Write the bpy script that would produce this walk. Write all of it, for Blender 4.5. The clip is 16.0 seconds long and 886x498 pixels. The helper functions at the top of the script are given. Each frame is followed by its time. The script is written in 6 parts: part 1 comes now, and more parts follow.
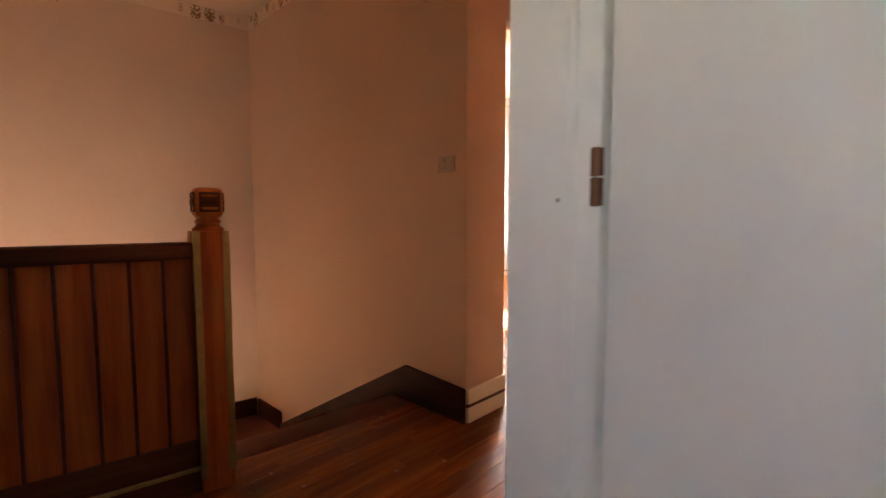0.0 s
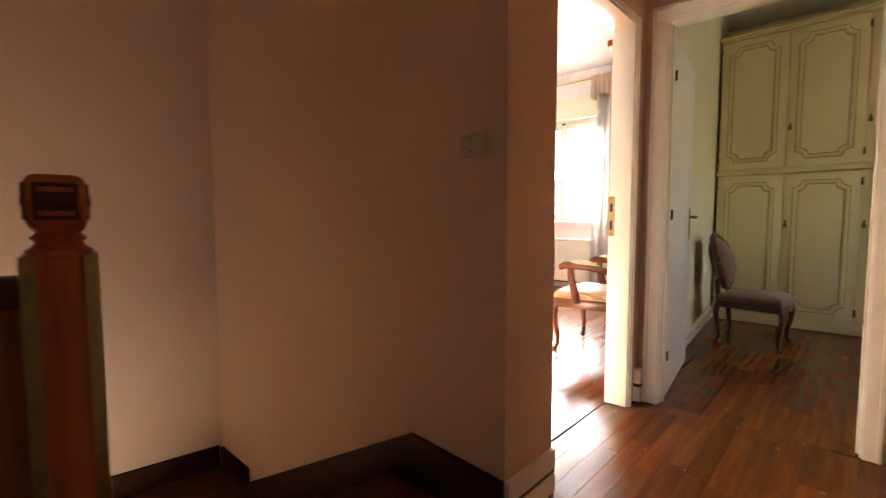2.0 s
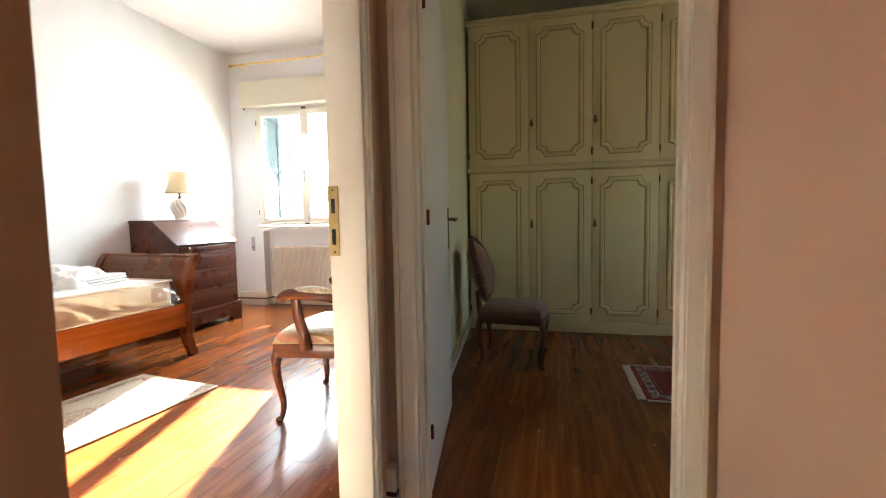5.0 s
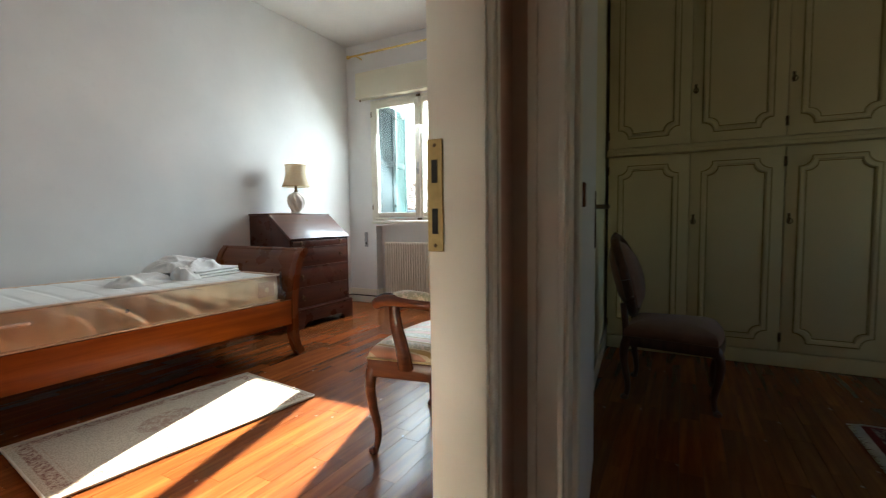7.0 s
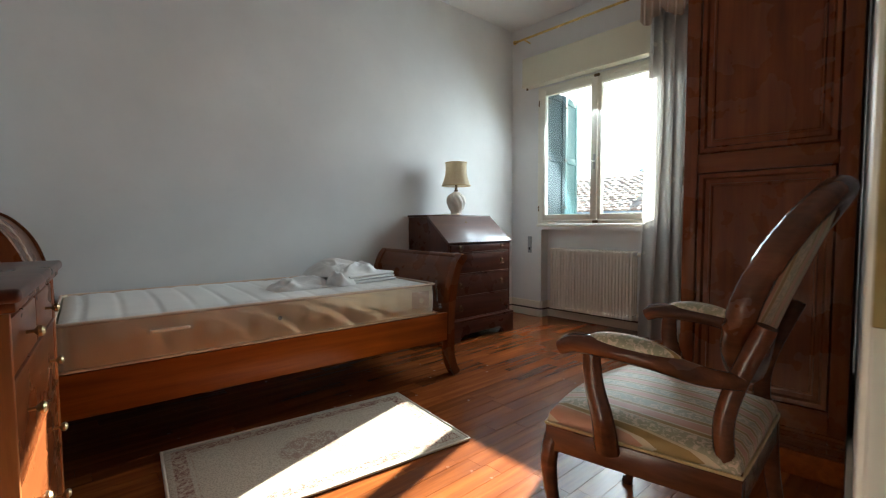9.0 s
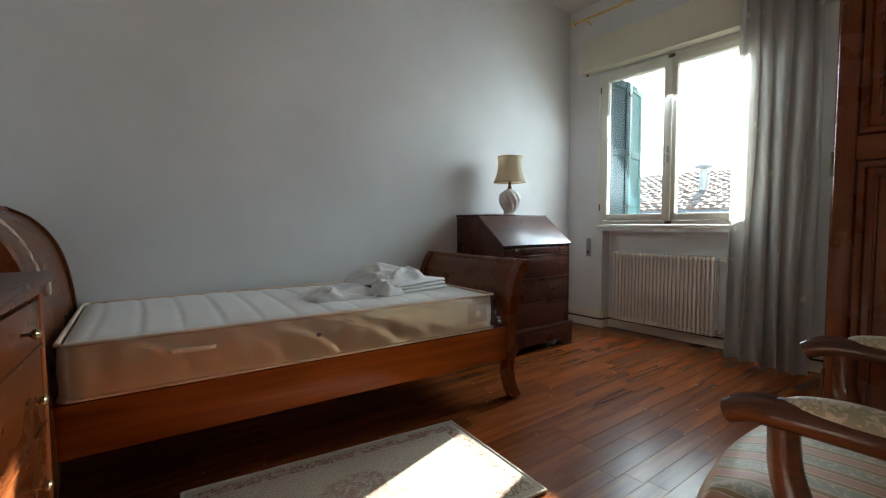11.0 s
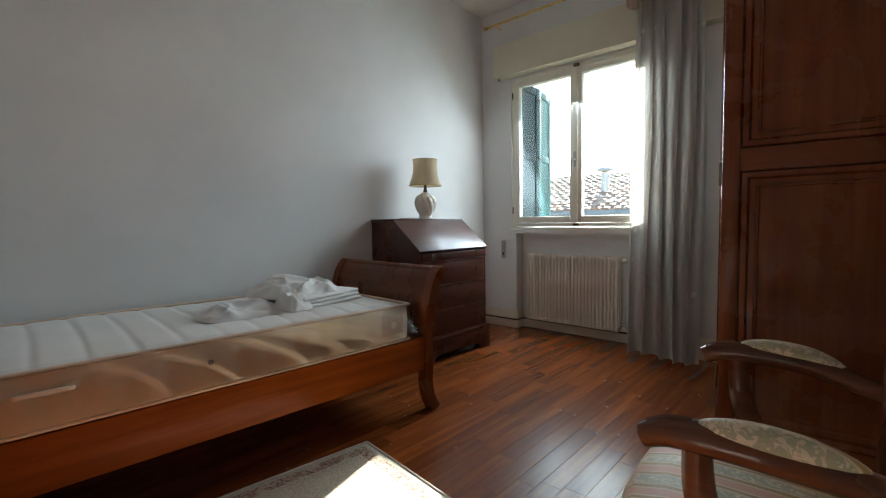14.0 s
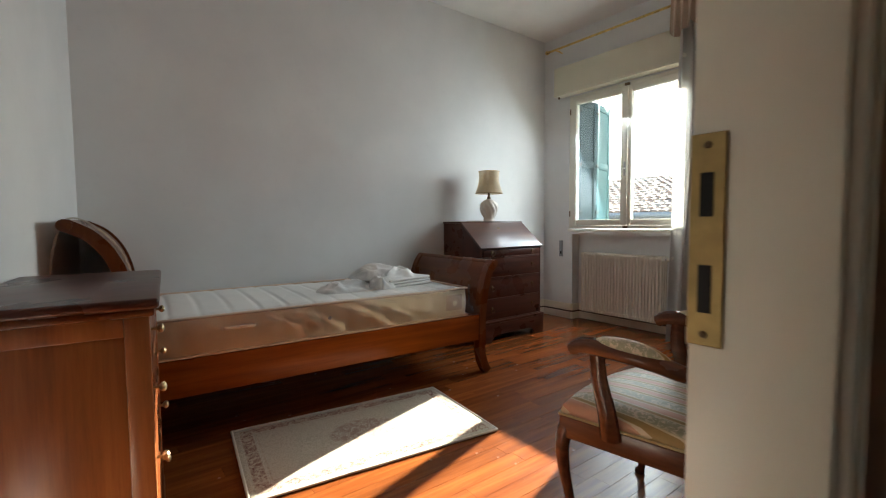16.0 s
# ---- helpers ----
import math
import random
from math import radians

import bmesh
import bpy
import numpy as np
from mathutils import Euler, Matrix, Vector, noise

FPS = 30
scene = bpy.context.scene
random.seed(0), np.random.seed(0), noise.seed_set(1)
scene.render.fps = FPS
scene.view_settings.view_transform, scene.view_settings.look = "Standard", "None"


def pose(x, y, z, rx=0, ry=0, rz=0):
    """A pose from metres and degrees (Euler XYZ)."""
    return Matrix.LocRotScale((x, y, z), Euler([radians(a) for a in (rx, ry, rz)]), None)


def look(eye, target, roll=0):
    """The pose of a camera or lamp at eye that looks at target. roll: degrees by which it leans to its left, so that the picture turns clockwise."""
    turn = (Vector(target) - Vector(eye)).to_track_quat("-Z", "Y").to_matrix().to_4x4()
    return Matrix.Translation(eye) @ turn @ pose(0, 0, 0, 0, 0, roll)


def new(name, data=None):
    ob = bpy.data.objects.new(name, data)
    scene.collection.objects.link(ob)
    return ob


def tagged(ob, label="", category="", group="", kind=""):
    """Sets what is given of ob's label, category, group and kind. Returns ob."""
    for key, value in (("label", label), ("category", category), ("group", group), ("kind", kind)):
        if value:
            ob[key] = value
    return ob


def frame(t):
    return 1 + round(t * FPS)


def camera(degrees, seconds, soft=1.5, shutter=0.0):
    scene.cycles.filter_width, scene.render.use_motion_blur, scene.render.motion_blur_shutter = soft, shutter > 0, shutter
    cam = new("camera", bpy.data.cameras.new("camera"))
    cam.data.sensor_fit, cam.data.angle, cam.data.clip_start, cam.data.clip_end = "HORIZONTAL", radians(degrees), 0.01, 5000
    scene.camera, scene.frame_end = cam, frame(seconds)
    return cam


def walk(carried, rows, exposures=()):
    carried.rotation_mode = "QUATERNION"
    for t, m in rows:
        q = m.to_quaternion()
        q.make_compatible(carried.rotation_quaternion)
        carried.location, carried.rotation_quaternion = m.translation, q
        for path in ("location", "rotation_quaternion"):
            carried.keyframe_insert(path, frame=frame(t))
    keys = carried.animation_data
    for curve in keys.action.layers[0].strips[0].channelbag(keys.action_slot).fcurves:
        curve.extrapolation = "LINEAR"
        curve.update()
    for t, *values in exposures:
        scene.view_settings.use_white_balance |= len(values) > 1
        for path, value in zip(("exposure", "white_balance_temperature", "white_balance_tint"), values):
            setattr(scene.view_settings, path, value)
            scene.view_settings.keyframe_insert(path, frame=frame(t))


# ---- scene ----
cam = camera(89.4, 16.0, soft=1.15, shutter=0.3)
PATH = [
    (0, (0.128, -0.213, 1.035), (1.564, 1.171, 0.895), -0.0),
    (0.5, (0.214, -0.057, 1.027), (1.504, 1.468, 0.907), -0.4),
    (1, (0.35, 0.09, 1.046), (1.591, 1.653, 0.919), -0.1),
    (1.5, (0.46, 0.247, 1.054), (1.75, 1.769, 0.925), -0.1),
    (2, (0.59, 0.396, 1.059), (2.054, 1.753, 0.919), -0.1),
    (2.5, (0.739, 0.494, 1.049), (2.42, 1.568, 0.904), -0.2),
    (3, (0.87, 0.537, 1.061), (2.665, 1.408, 0.919), -0.6),
    (3.5, (1.009, 0.592, 1.081), (2.883, 1.276, 0.935), -0.9),
    (4, (1.283, 0.627, 1.079), (3.213, 1.128, 0.934), -0.9),
    (4.2, (1.391, 0.643, 1.097), (3.334, 1.094, 0.951), -1.1),
    (6.3, (2.116, 0.847, 1.015), (3.982, 1.555, 0.886), -0.8),
    (6.5, (2.15, 0.854, 1.019), (3.987, 1.632, 0.888), -0.8),
    (7, (2.279, 0.974, 1.019), (4.038, 1.916, 0.886), -0.7),
    (7.5, (2.383, 1.065, 1.011), (4.035, 2.186, 0.889), -0.8),
    (8, (2.509, 1.224, 1.014), (4.051, 2.492, 0.884), -0.7),
    (8.5, (2.599, 1.313, 1.02), (4.043, 2.692, 0.904), -0.5),
    (9, (2.694, 1.397, 1.017), (4.032, 2.88, 0.903), -0.3),
    (9.5, (2.764, 1.461, 1.018), (3.999, 3.031, 0.903), -0.5),
    (9.7, (2.762, 1.49, 1.029), (3.966, 3.083, 0.915), -0.1),
    (11.8, (2.948, 1.907, 1.023), (4.209, 3.456, 0.904), -0.4),
    (12, (2.977, 1.925, 1.028), (4.261, 3.453, 0.906), -0.5),
    (12.5, (3.033, 1.949, 1.052), (4.378, 3.425, 0.926), -0.5),
    (13, (3.064, 1.941, 1.058), (4.483, 3.345, 0.933), -0.6),
    (13.5, (3.031, 1.903, 1.062), (4.493, 3.262, 0.937), -0.6),
    (14, (2.937, 1.831, 1.063), (4.417, 3.171, 0.944), -0.8),
    (14.5, (2.857, 1.741, 1.084), (4.337, 3.081, 0.962), -0.8),
    (15, (2.748, 1.588, 1.103), (4.144, 3.015, 0.984), -0.7),
    (15.5, (2.631, 1.418, 1.102), (3.891, 2.968, 0.986), -0.5),
    (16, (2.556, 1.203, 1.086), (3.77, 2.788, 0.967), -0.4),
]

EXPOSURES = [(0.0, 6.3, 8000, 24), (0.6, 6.1, 8400, 26), (1.5, 5.65, 7700, 20), (2.5, 5.8, 6700, 10), (3.5, 6.15, 6500, 10), (4.2, 5.85, 6450, 8), (6.3, 3.8, 6250, 3), (7.0, 3.55, 6050, 1), (8.0, 3.3, 5900, 0), (9.0, 3.02, 5950, 1), (12.5, 2.8, 5850, 0), (14.5, 2.85, 6000, 2), (16.0, 2.98, 6200, 3)]
walk(cam, [(t, look(eye, target, roll)) for t, eye, target, roll in PATH], EXPOSURES)

# ---- world, sun, daylight ----
SUN = Vector((0.985, 0.280, 0.43)).normalized()
world = bpy.data.worlds.new("sky")
scene.world = world
world.use_nodes = True
wn = world.node_tree.nodes
sky = wn.new("ShaderNodeTexSky")
sky.sky_type = "NISHITA"
sky.sun_disc = False
sky.sun_elevation = math.asin(SUN.z)
sky.sun_rotation = math.atan2(SUN.x, SUN.y)
wn["Background"].inputs["Strength"].default_value = 0.075
world.node_tree.links.new(sky.outputs[0], wn["Background"].inputs["Color"])
sun_data = bpy.data.lights.new("sun", "SUN")
sun_data.energy, sun_data.angle, sun_data.color = 5.0, radians(0.6), (1.0, 0.92, 0.80)
sun = new("sun", sun_data)
sun.matrix_world = look(SUN * 30, (0, 0, 0))


def window_light(name, eye, target, width, height, watts, color):
    """The sky's light through a window's opening."""
    d = bpy.data.lights.new(name, "AREA")
    d.shape, d.size, d.size_y, d.energy, d.color = "RECTANGLE", width, height, watts, color
    ob = new(name, d)
    ob.matrix_world = look(eye, target)
    return ob


window_light("window_light_bedroom", (7.0, 3.63, 1.72), (5.5, 3.55, 0.35), 1.15, 1.25, 6.8, (0.86, 0.93, 1.0))
window_light("window_light_dressing", (4.55, -2.72, 1.55), (4.6, 1.1, 1.2), 0.75, 0.95, 0.10, (1.0, 0.90, 0.70))
window_light("window_light_study", (-1.9, -0.675, 1.55), (0.5, -0.525, 1.2), 0.35, 0.40, 0.052, (1.0, 0.92, 0.82))


# ---- materials ----
def nodes_of(name):
    m = bpy.data.materials.new(name)
    m.use_nodes = True
    nt = m.node_tree
    return m, nt, nt.nodes["Principled BSDF"]


def coord(nt, scale, kind="Object"):
    tc, mp = nt.nodes.new("ShaderNodeTexCoord"), nt.nodes.new("ShaderNodeMapping")
    mp.inputs["Scale"].default_value = scale
    nt.links.new(tc.outputs[kind], mp.inputs["Vector"])
    return mp.outputs[0]


def noise_tex(nt, vec, scale, detail=4.0, rough=0.55, distort=0.0):
    n = nt.nodes.new("ShaderNodeTexNoise")
    n.inputs["Scale"].default_value, n.inputs["Detail"].default_value = scale, detail
    n.inputs["Roughness"].default_value, n.inputs["Distortion"].default_value = rough, distort
    nt.links.new(vec, n.inputs["Vector"])
    return n.outputs["Fac"]


def ramp(nt, fac, stops):
    r = nt.nodes.new("ShaderNodeValToRGB")
    e = r.color_ramp.elements
    while len(e) < len(stops):
        e.new(0.5)
    for k, (p, c) in zip(e, stops):
        k.position, k.color = p, (*c, 1)
    nt.links.new(fac, r.inputs[0])
    return r.outputs[0]


def mix(nt, a, b, fac, how="MIX"):
    m = nt.nodes.new("ShaderNodeMix")
    m.data_type, m.blend_type = "RGBA", how
    for sock, v in ((m.inputs[0], fac), (m.inputs[6], a), (m.inputs[7], b)):
        if hasattr(v, "links"):
            nt.links.new(v, sock)
        else:
            sock.default_value = v if isinstance(v, float) else (*v, 1)
    return m.outputs[2]


def bump(nt, p, height, strength, distance=0.002):
    b = nt.nodes.new("ShaderNodeBump")
    b.inputs["Strength"].default_value, b.inputs["Distance"].default_value = strength, distance
    nt.links.new(height, b.inputs["Height"])
    nt.links.new(b.outputs[0], p.inputs["Normal"])


def rough_map(nt, p, fac, lo, hi):
    r = nt.nodes.new("ShaderNodeMapRange")
    r.inputs["To Min"].default_value, r.inputs["To Max"].default_value = lo, hi
    nt.links.new(fac, r.inputs["Value"])
    nt.links.new(r.outputs[0], p.inputs["Roughness"])


def scaled(c, k):
    return tuple(min(1.0, v * k) for v in c)


def paint(name, c, rough=0.7, grain=0.25, patch=0.06, fine=260.0):
    """Painted plaster or lacquer: faint large patches, fine relief."""
    m, nt, p = nodes_of(name)
    v = coord(nt, (1, 1, 1))
    big = noise_tex(nt, v, 1.3, 5.0)
    col = ramp(nt, big, [(0.3, scaled(c, 1 - patch)), (0.7, scaled(c, 1 + patch))])
    small = noise_tex(nt, v, fine, 3.0)
    col = mix(nt, col, scaled(c, 0.9), ramp(nt, noise_tex(nt, v, 14.0, 6.0, 0.7), [(0.55, (0, 0, 0)), (0.8, (0.35, 0.35, 0.35))]))
    nt.links.new(col, p.inputs["Base Color"])
    rough_map(nt, p, big, rough - 0.08, rough + 0.08)
    bump(nt, p, small, grain, 0.0015)
    return m


def wood(name, dark, mid, light, axis="x", rough=0.32, coat=0.25, per_piece=0.0, scale=1.0):
    """Varnished wood with grain along one axis."""
    m, nt, p = nodes_of(name)
    k = [14.0 * scale] * 3
    k["xyz".index(axis)] = 0.9 * scale
    v = coord(nt, k)
    if per_piece:
        info = nt.nodes.new("ShaderNodeObjectInfo")
        add = nt.nodes.new("ShaderNodeVectorMath")
        add.operation = "MULTIPLY_ADD"
        cmb = nt.nodes.new("ShaderNodeCombineXYZ")
        for s in cmb.inputs:
            nt.links.new(info.outputs["Random"], s)
        nt.links.new(cmb.outputs[0], add.inputs[0])
        add.inputs[1].default_value = (37.0, 51.0, 23.0)
        nt.links.new(v, add.inputs[2])
        v = add.outputs[0]
    g = noise_tex(nt, v, 1.6, 8.0, 0.60, 0.35)
    fine = noise_tex(nt, v, 7.0, 6.0, 0.7)
    col = ramp(nt, g, [(0.28, dark), (0.5, mid), (0.72, light)])
    col = mix(nt, col, scaled(dark, 0.8), ramp(nt, fine, [(0.5, (0, 0, 0)), (0.78, (0.4, 0.4, 0.4))]))
    if per_piece:
        geo = nt.nodes.new("ShaderNodeNewGeometry")
        tot = nt.nodes.new("ShaderNodeMath")
        tot.operation = "ADD"
        nt.links.new(info.outputs["Random"], tot.inputs[0])
        nt.links.new(geo.outputs["Random Per Island"], tot.inputs[1])
        fr = nt.nodes.new("ShaderNodeMath")
        fr.operation = "FRACT"
        nt.links.new(tot.outputs[0], fr.inputs[0])
        tint = ramp(nt, fr.outputs[0], [(0.0, (1 - per_piece, 1 - per_piece, 1 - per_piece)), (0.55, (0.95, 0.95, 0.95)), (1.0, (1.0 + per_piece * 0.8, 1.0 + per_piece * 0.65, 1.0 + per_piece * 0.5))])
        col = mix(nt, col, tint, 1.0, "MULTIPLY")
    nt.links.new(col, p.inputs["Base Color"])
    rough_map(nt, p, noise_tex(nt, coord(nt, (1, 1, 1)), 5.0, 4.0), rough - 0.07, rough + 0.09)
    p.inputs["Specular IOR Level"].default_value = 0.36
    p.inputs["Coat Weight"].default_value, p.inputs["Coat Roughness"].default_value = coat, 0.18
    bump(nt, p, fine, 0.06, 0.001)
    return m


def plain(name, c, rough=0.5, metal=0.0, spot=0.12):
    m, nt, p = nodes_of(name)
    n = noise_tex(nt, coord(nt, (1, 1, 1)), 40.0, 5.0)
    nt.links.new(ramp(nt, n, [(0.3, scaled(c, 1 - spot)), (0.7, scaled(c, 1 + spot))]), p.inputs["Base Color"])
    p.inputs["Metallic"].default_value = metal
    rough_map(nt, p, n, max(0.03, rough - 0.1), rough + 0.1)
    return m


def cloth(name, c, weave=900.0, rough=0.9, patch=0.1, big_scale=6.0):
    m, nt, p = nodes_of(name)
    v = coord(nt, (1, 1, 1))
    n = noise_tex(nt, v, weave, 2.0)
    big = noise_tex(nt, v, big_scale, 5.0)
    col = ramp(nt, big, [(0.3, scaled(c, 1 - patch)), (0.7, scaled(c, 1 + patch))])
    nt.links.new(mix(nt, col, scaled(c, 0.75), ramp(nt, n, [(0.45, (0, 0, 0)), (0.75, (0.5, 0.5, 0.5))])), p.inputs["Base Color"])
    p.inputs["Roughness"].default_value = rough
    p.inputs["Sheen Weight"].default_value = 0.3
    bump(nt, p, n, 0.4, 0.001)
    return m


M_WHITE = paint("bedroom_plaster", (0.76, 0.765, 0.755), 0.85)
M_CEIL = paint("ceiling_plaster", (0.8, 0.79, 0.76), 0.9)
M_PEACH = paint("peach_plaster", (0.64, 0.450, 0.330), 0.85, 0.35, 0.05)
M_YELLOW = paint("pale_yellow_plaster", (0.80, 0.74, 0.52), 0.85)
M_CREAM = paint("cream_lacquer", (0.82, 0.78, 0.66), 0.4, 0.06, 0.03)
M_GLOSSWHITE = paint("white_lacquer", (0.80, 0.79, 0.75), 0.42, 0.06, 0.03)
M_SHUTTERBOX = paint("ivory_panel", (0.66, 0.63, 0.49), 0.5, 0.08, 0.03)
M_WINDOW = paint("window_paint", (0.78, 0.76, 0.66), 0.4, 0.08, 0.04)
M_STRIPE = plain("dark_brown_inlay", (0.05, 0.025, 0.015), 0.4)
M_FLOOR = wood("parquet", (0.135, 0.034, 0.008), (0.215, 0.058, 0.013), (0.31, 0.094, 0.021), "x", 0.23, 0.0, 0.26)
M_JOINT = plain("parquet_joint", (0.025, 0.009, 0.005), 0.6)
# the sunlit floor's orange glow on the bed rails is put into this colour
M_CHERRY_X_LIT = wood("lit_cherry_wood_lengthwise", (0.17, 0.034, 0.003), (0.25, 0.056, 0.005), (0.33, 0.084, 0.008), "x", 0.34, 0.0)
M_CHERRY_X_LIT.node_tree.nodes["Principled BSDF"].inputs["Specular IOR Level"].default_value = 0.18
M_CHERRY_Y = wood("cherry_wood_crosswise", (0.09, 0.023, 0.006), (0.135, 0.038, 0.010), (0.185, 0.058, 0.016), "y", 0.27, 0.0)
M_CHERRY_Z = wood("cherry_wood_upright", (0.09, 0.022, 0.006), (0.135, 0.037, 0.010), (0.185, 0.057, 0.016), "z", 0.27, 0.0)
# cherry lightened to carry the reflected sun on the chest's sides
M_CHEST_LIT = wood("lit_cherry_side", (0.16, 0.046, 0.012), (0.26, 0.080, 0.021), (0.34, 0.120, 0.036), "z", 0.30, 0.0)
for m_ in (M_CHERRY_Y, M_CHERRY_Z):
    m_.node_tree.nodes["Principled BSDF"].inputs["Specular IOR Level"].default_value = 0.26
M_MAHOG = wood("mahogany", (0.035, 0.010, 0.006), (0.065, 0.018, 0.010), (0.10, 0.030, 0.016), "x", 0.28, 0.0)
M_MAHOG_Z = wood("mahogany_upright", (0.040, 0.011, 0.006), (0.075, 0.021, 0.010), (0.115, 0.034, 0.016), "z", 0.28, 0.0)
M_LID = wood("polished_lid", (0.05, 0.014, 0.008), (0.085, 0.024, 0.012), (0.12, 0.036, 0.018), "x", 0.40, 0.6)
M_LID.node_tree.nodes["Principled BSDF"].inputs["Specular IOR Level"].default_value = 1.0
M_WALNUT = wood("walnut_arms", (0.055, 0.018, 0.008), (0.10, 0.033, 0.013), (0.155, 0.055, 0.023), "y", 0.24, 0.0)
M_CARVED = wood("carved_walnut", (0.05, 0.02, 0.012), (0.09, 0.035, 0.02), (0.13, 0.055, 0.03), "z", 0.38, 0.2)
M_STAIR = wood("stair_wood", (0.33, 0.075, 0.022), (0.54, 0.138, 0.038), (0.66, 0.21, 0.062), "z", 0.5, 0.0)
M_STAIR_X = wood("stair_wood_rail", (0.07, 0.018, 0.008), (0.12, 0.033, 0.014), (0.18, 0.055, 0.023), "x", 0.5, 0.0)
M_STAIR_DARK = wood("dark_stair_wood", (0.026, 0.007, 0.003), (0.044, 0.012, 0.005), (0.07, 0.020, 0.009), "y", 0.5, 0.0)
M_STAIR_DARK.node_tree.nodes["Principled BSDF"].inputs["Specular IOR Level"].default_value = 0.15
M_BRASS = plain("aged_brass", (0.45, 0.33, 0.14), 0.38, 1.0)
M_BRASSDARK = plain("dark_brass", (0.16, 0.11, 0.06), 0.42, 1.0)
M_GILT = plain("gilt_rod", (0.72, 0.52, 0.18), 0.28, 1.0)
M_STEEL = plain("steel", (0.5, 0.5, 0.5), 0.35, 1.0)
M_IRON = plain("dark_iron", (0.05, 0.035, 0.025), 0.5, 0.6)
M_HINGE = plain("bronze_hinge", (0.13, 0.055, 0.028), 0.4, 0.8)
M_PLASTIC = plain("ivory_plastic", (0.46, 0.37, 0.29), 0.4)
M_GREY = plain("grey_plastic", (0.30, 0.31, 0.32), 0.45)
M_BLACK = plain("black_gap", (0.01, 0.01, 0.01), 0.8)
M_RAD = paint("radiator_enamel", (0.78, 0.74, 0.64), 0.35, 0.04, 0.03)
# one shutter green twice: darkened for the shaded leaves, lightened for the lit one
M_SHUTTER_SHADED = paint("shaded_shutter_paint", (0.006, 0.017, 0.019), 0.55, 0.15, 0.12)
M_SHUTTER_LIT = paint("lit_shutter_paint", (0.07, 0.145, 0.15), 0.6, 0.2, 0.2)


# ---- mesh helpers ----
def link_mesh(name, bm, material, parent=None, label="", smooth=False):
    me = bpy.data.meshes.new(name)
    bmesh.ops.recalc_face_normals(bm, faces=bm.faces[:])
    bm.to_mesh(me)
    bm.free()
    me.materials.append(material)
    if smooth:
        me.shade_smooth()
        me.set_sharp_from_angle(angle=radians(38))
    ob = new(name, me)
    if parent:
        ob.parent = parent
    if label:
        ob["label"] = label
    return ob


def part(name, bm, material, parent, label="", smooth=True):
    return link_mesh(name, bm, material, parent, label, smooth)


def thing(name, m, label, category, group="", kind=""):
    ob = new(name)
    ob.empty_display_size = 0.1
    ob.matrix_world = m
    return tagged(ob, label, category, group, kind)


def structure(name, bm, material, label, category, smooth=False, parent=None):
    return tagged(link_mesh(name, bm, material, parent, "", smooth), label, category, "", "structure")


def box(x0, x1, y0, y1, z0, z1, bevel=0.0, seg=2, bm=None):
    """A box, edges rounded by bevel, added to bm if given."""
    b = bmesh.new()
    bmesh.ops.create_cube(b, size=1.0, matrix=Matrix.Translation(((x0 + x1) / 2, (y0 + y1) / 2, (z0 + z1) / 2)) @ Matrix.Diagonal((abs(x1 - x0), abs(y1 - y0), abs(z1 - z0), 1)))
    if bevel:
        bmesh.ops.bevel(b, geom=b.edges[:], offset=bevel, segments=seg, affect="EDGES", profile=0.5)
    return add_to(bm, b)


def add_to(bm, b, m=None):
    """Joins bmesh b into bm."""
    if m is not None:
        b.transform(m)
    if bm is None:
        return b
    me = bpy.data.meshes.new("join")
    b.to_mesh(me)
    b.free()
    bm.from_mesh(me)
    bpy.data.meshes.remove(me)
    return bm


def prism(points, z0, z1, bm=None, bevel=0.0, axis="z"):
    """A flat outline drawn out along an axis. axis z: points are x, y; axis y: x, z; axis x: y, z."""
    b = bmesh.new()

    def at(p, h):
        return {"z": (p[0], p[1], h), "y": (p[0], h, p[1]), "x": (h, p[0], p[1])}[axis]
    lo = [b.verts.new(at(p, z0)) for p in points]
    hi = [b.verts.new(at(p, z1)) for p in points]
    b.faces.new(lo)
    b.faces.new(hi[::-1])
    n = len(points)
    for i in range(n):
        b.faces.new((lo[i], hi[i], hi[(i + 1) % n], lo[(i + 1) % n]))
    bmesh.ops.recalc_face_normals(b, faces=b.faces[:])
    if bevel:
        bmesh.ops.bevel(b, geom=b.edges[:], offset=bevel, segments=2, affect="EDGES", profile=0.5)
    return add_to(bm, b)


def lathe(profile, steps=24, bm=None, m=None, twist=0.0, flute=0.0, lobes=0):
    """A turned body: profile of (radius, height); lobes and flute give spiral ribs."""
    b = bmesh.new()
    rings = []
    n = len(profile)
    for j, (r, z) in enumerate(profile):
        ring = []
        for i in range(steps):
            a = 2 * math.pi * i / steps
            k = 1.0
            if lobes and 0 < j < n - 1:
                k += flute * math.cos(lobes * (a + twist * j / n)) * math.sin(math.pi * j / (n - 1))
            ring.append(b.verts.new((r * k * math.cos(a), r * k * math.sin(a), z)))
        rings.append(ring)
    for a, c in zip(rings, rings[1:]):
        for i in range(steps):
            b.faces.new((a[i], a[(i + 1) % steps], c[(i + 1) % steps], c[i]))
    b.faces.new(rings[0][::-1])
    b.faces.new(rings[-1])
    return add_to(bm, b, m)


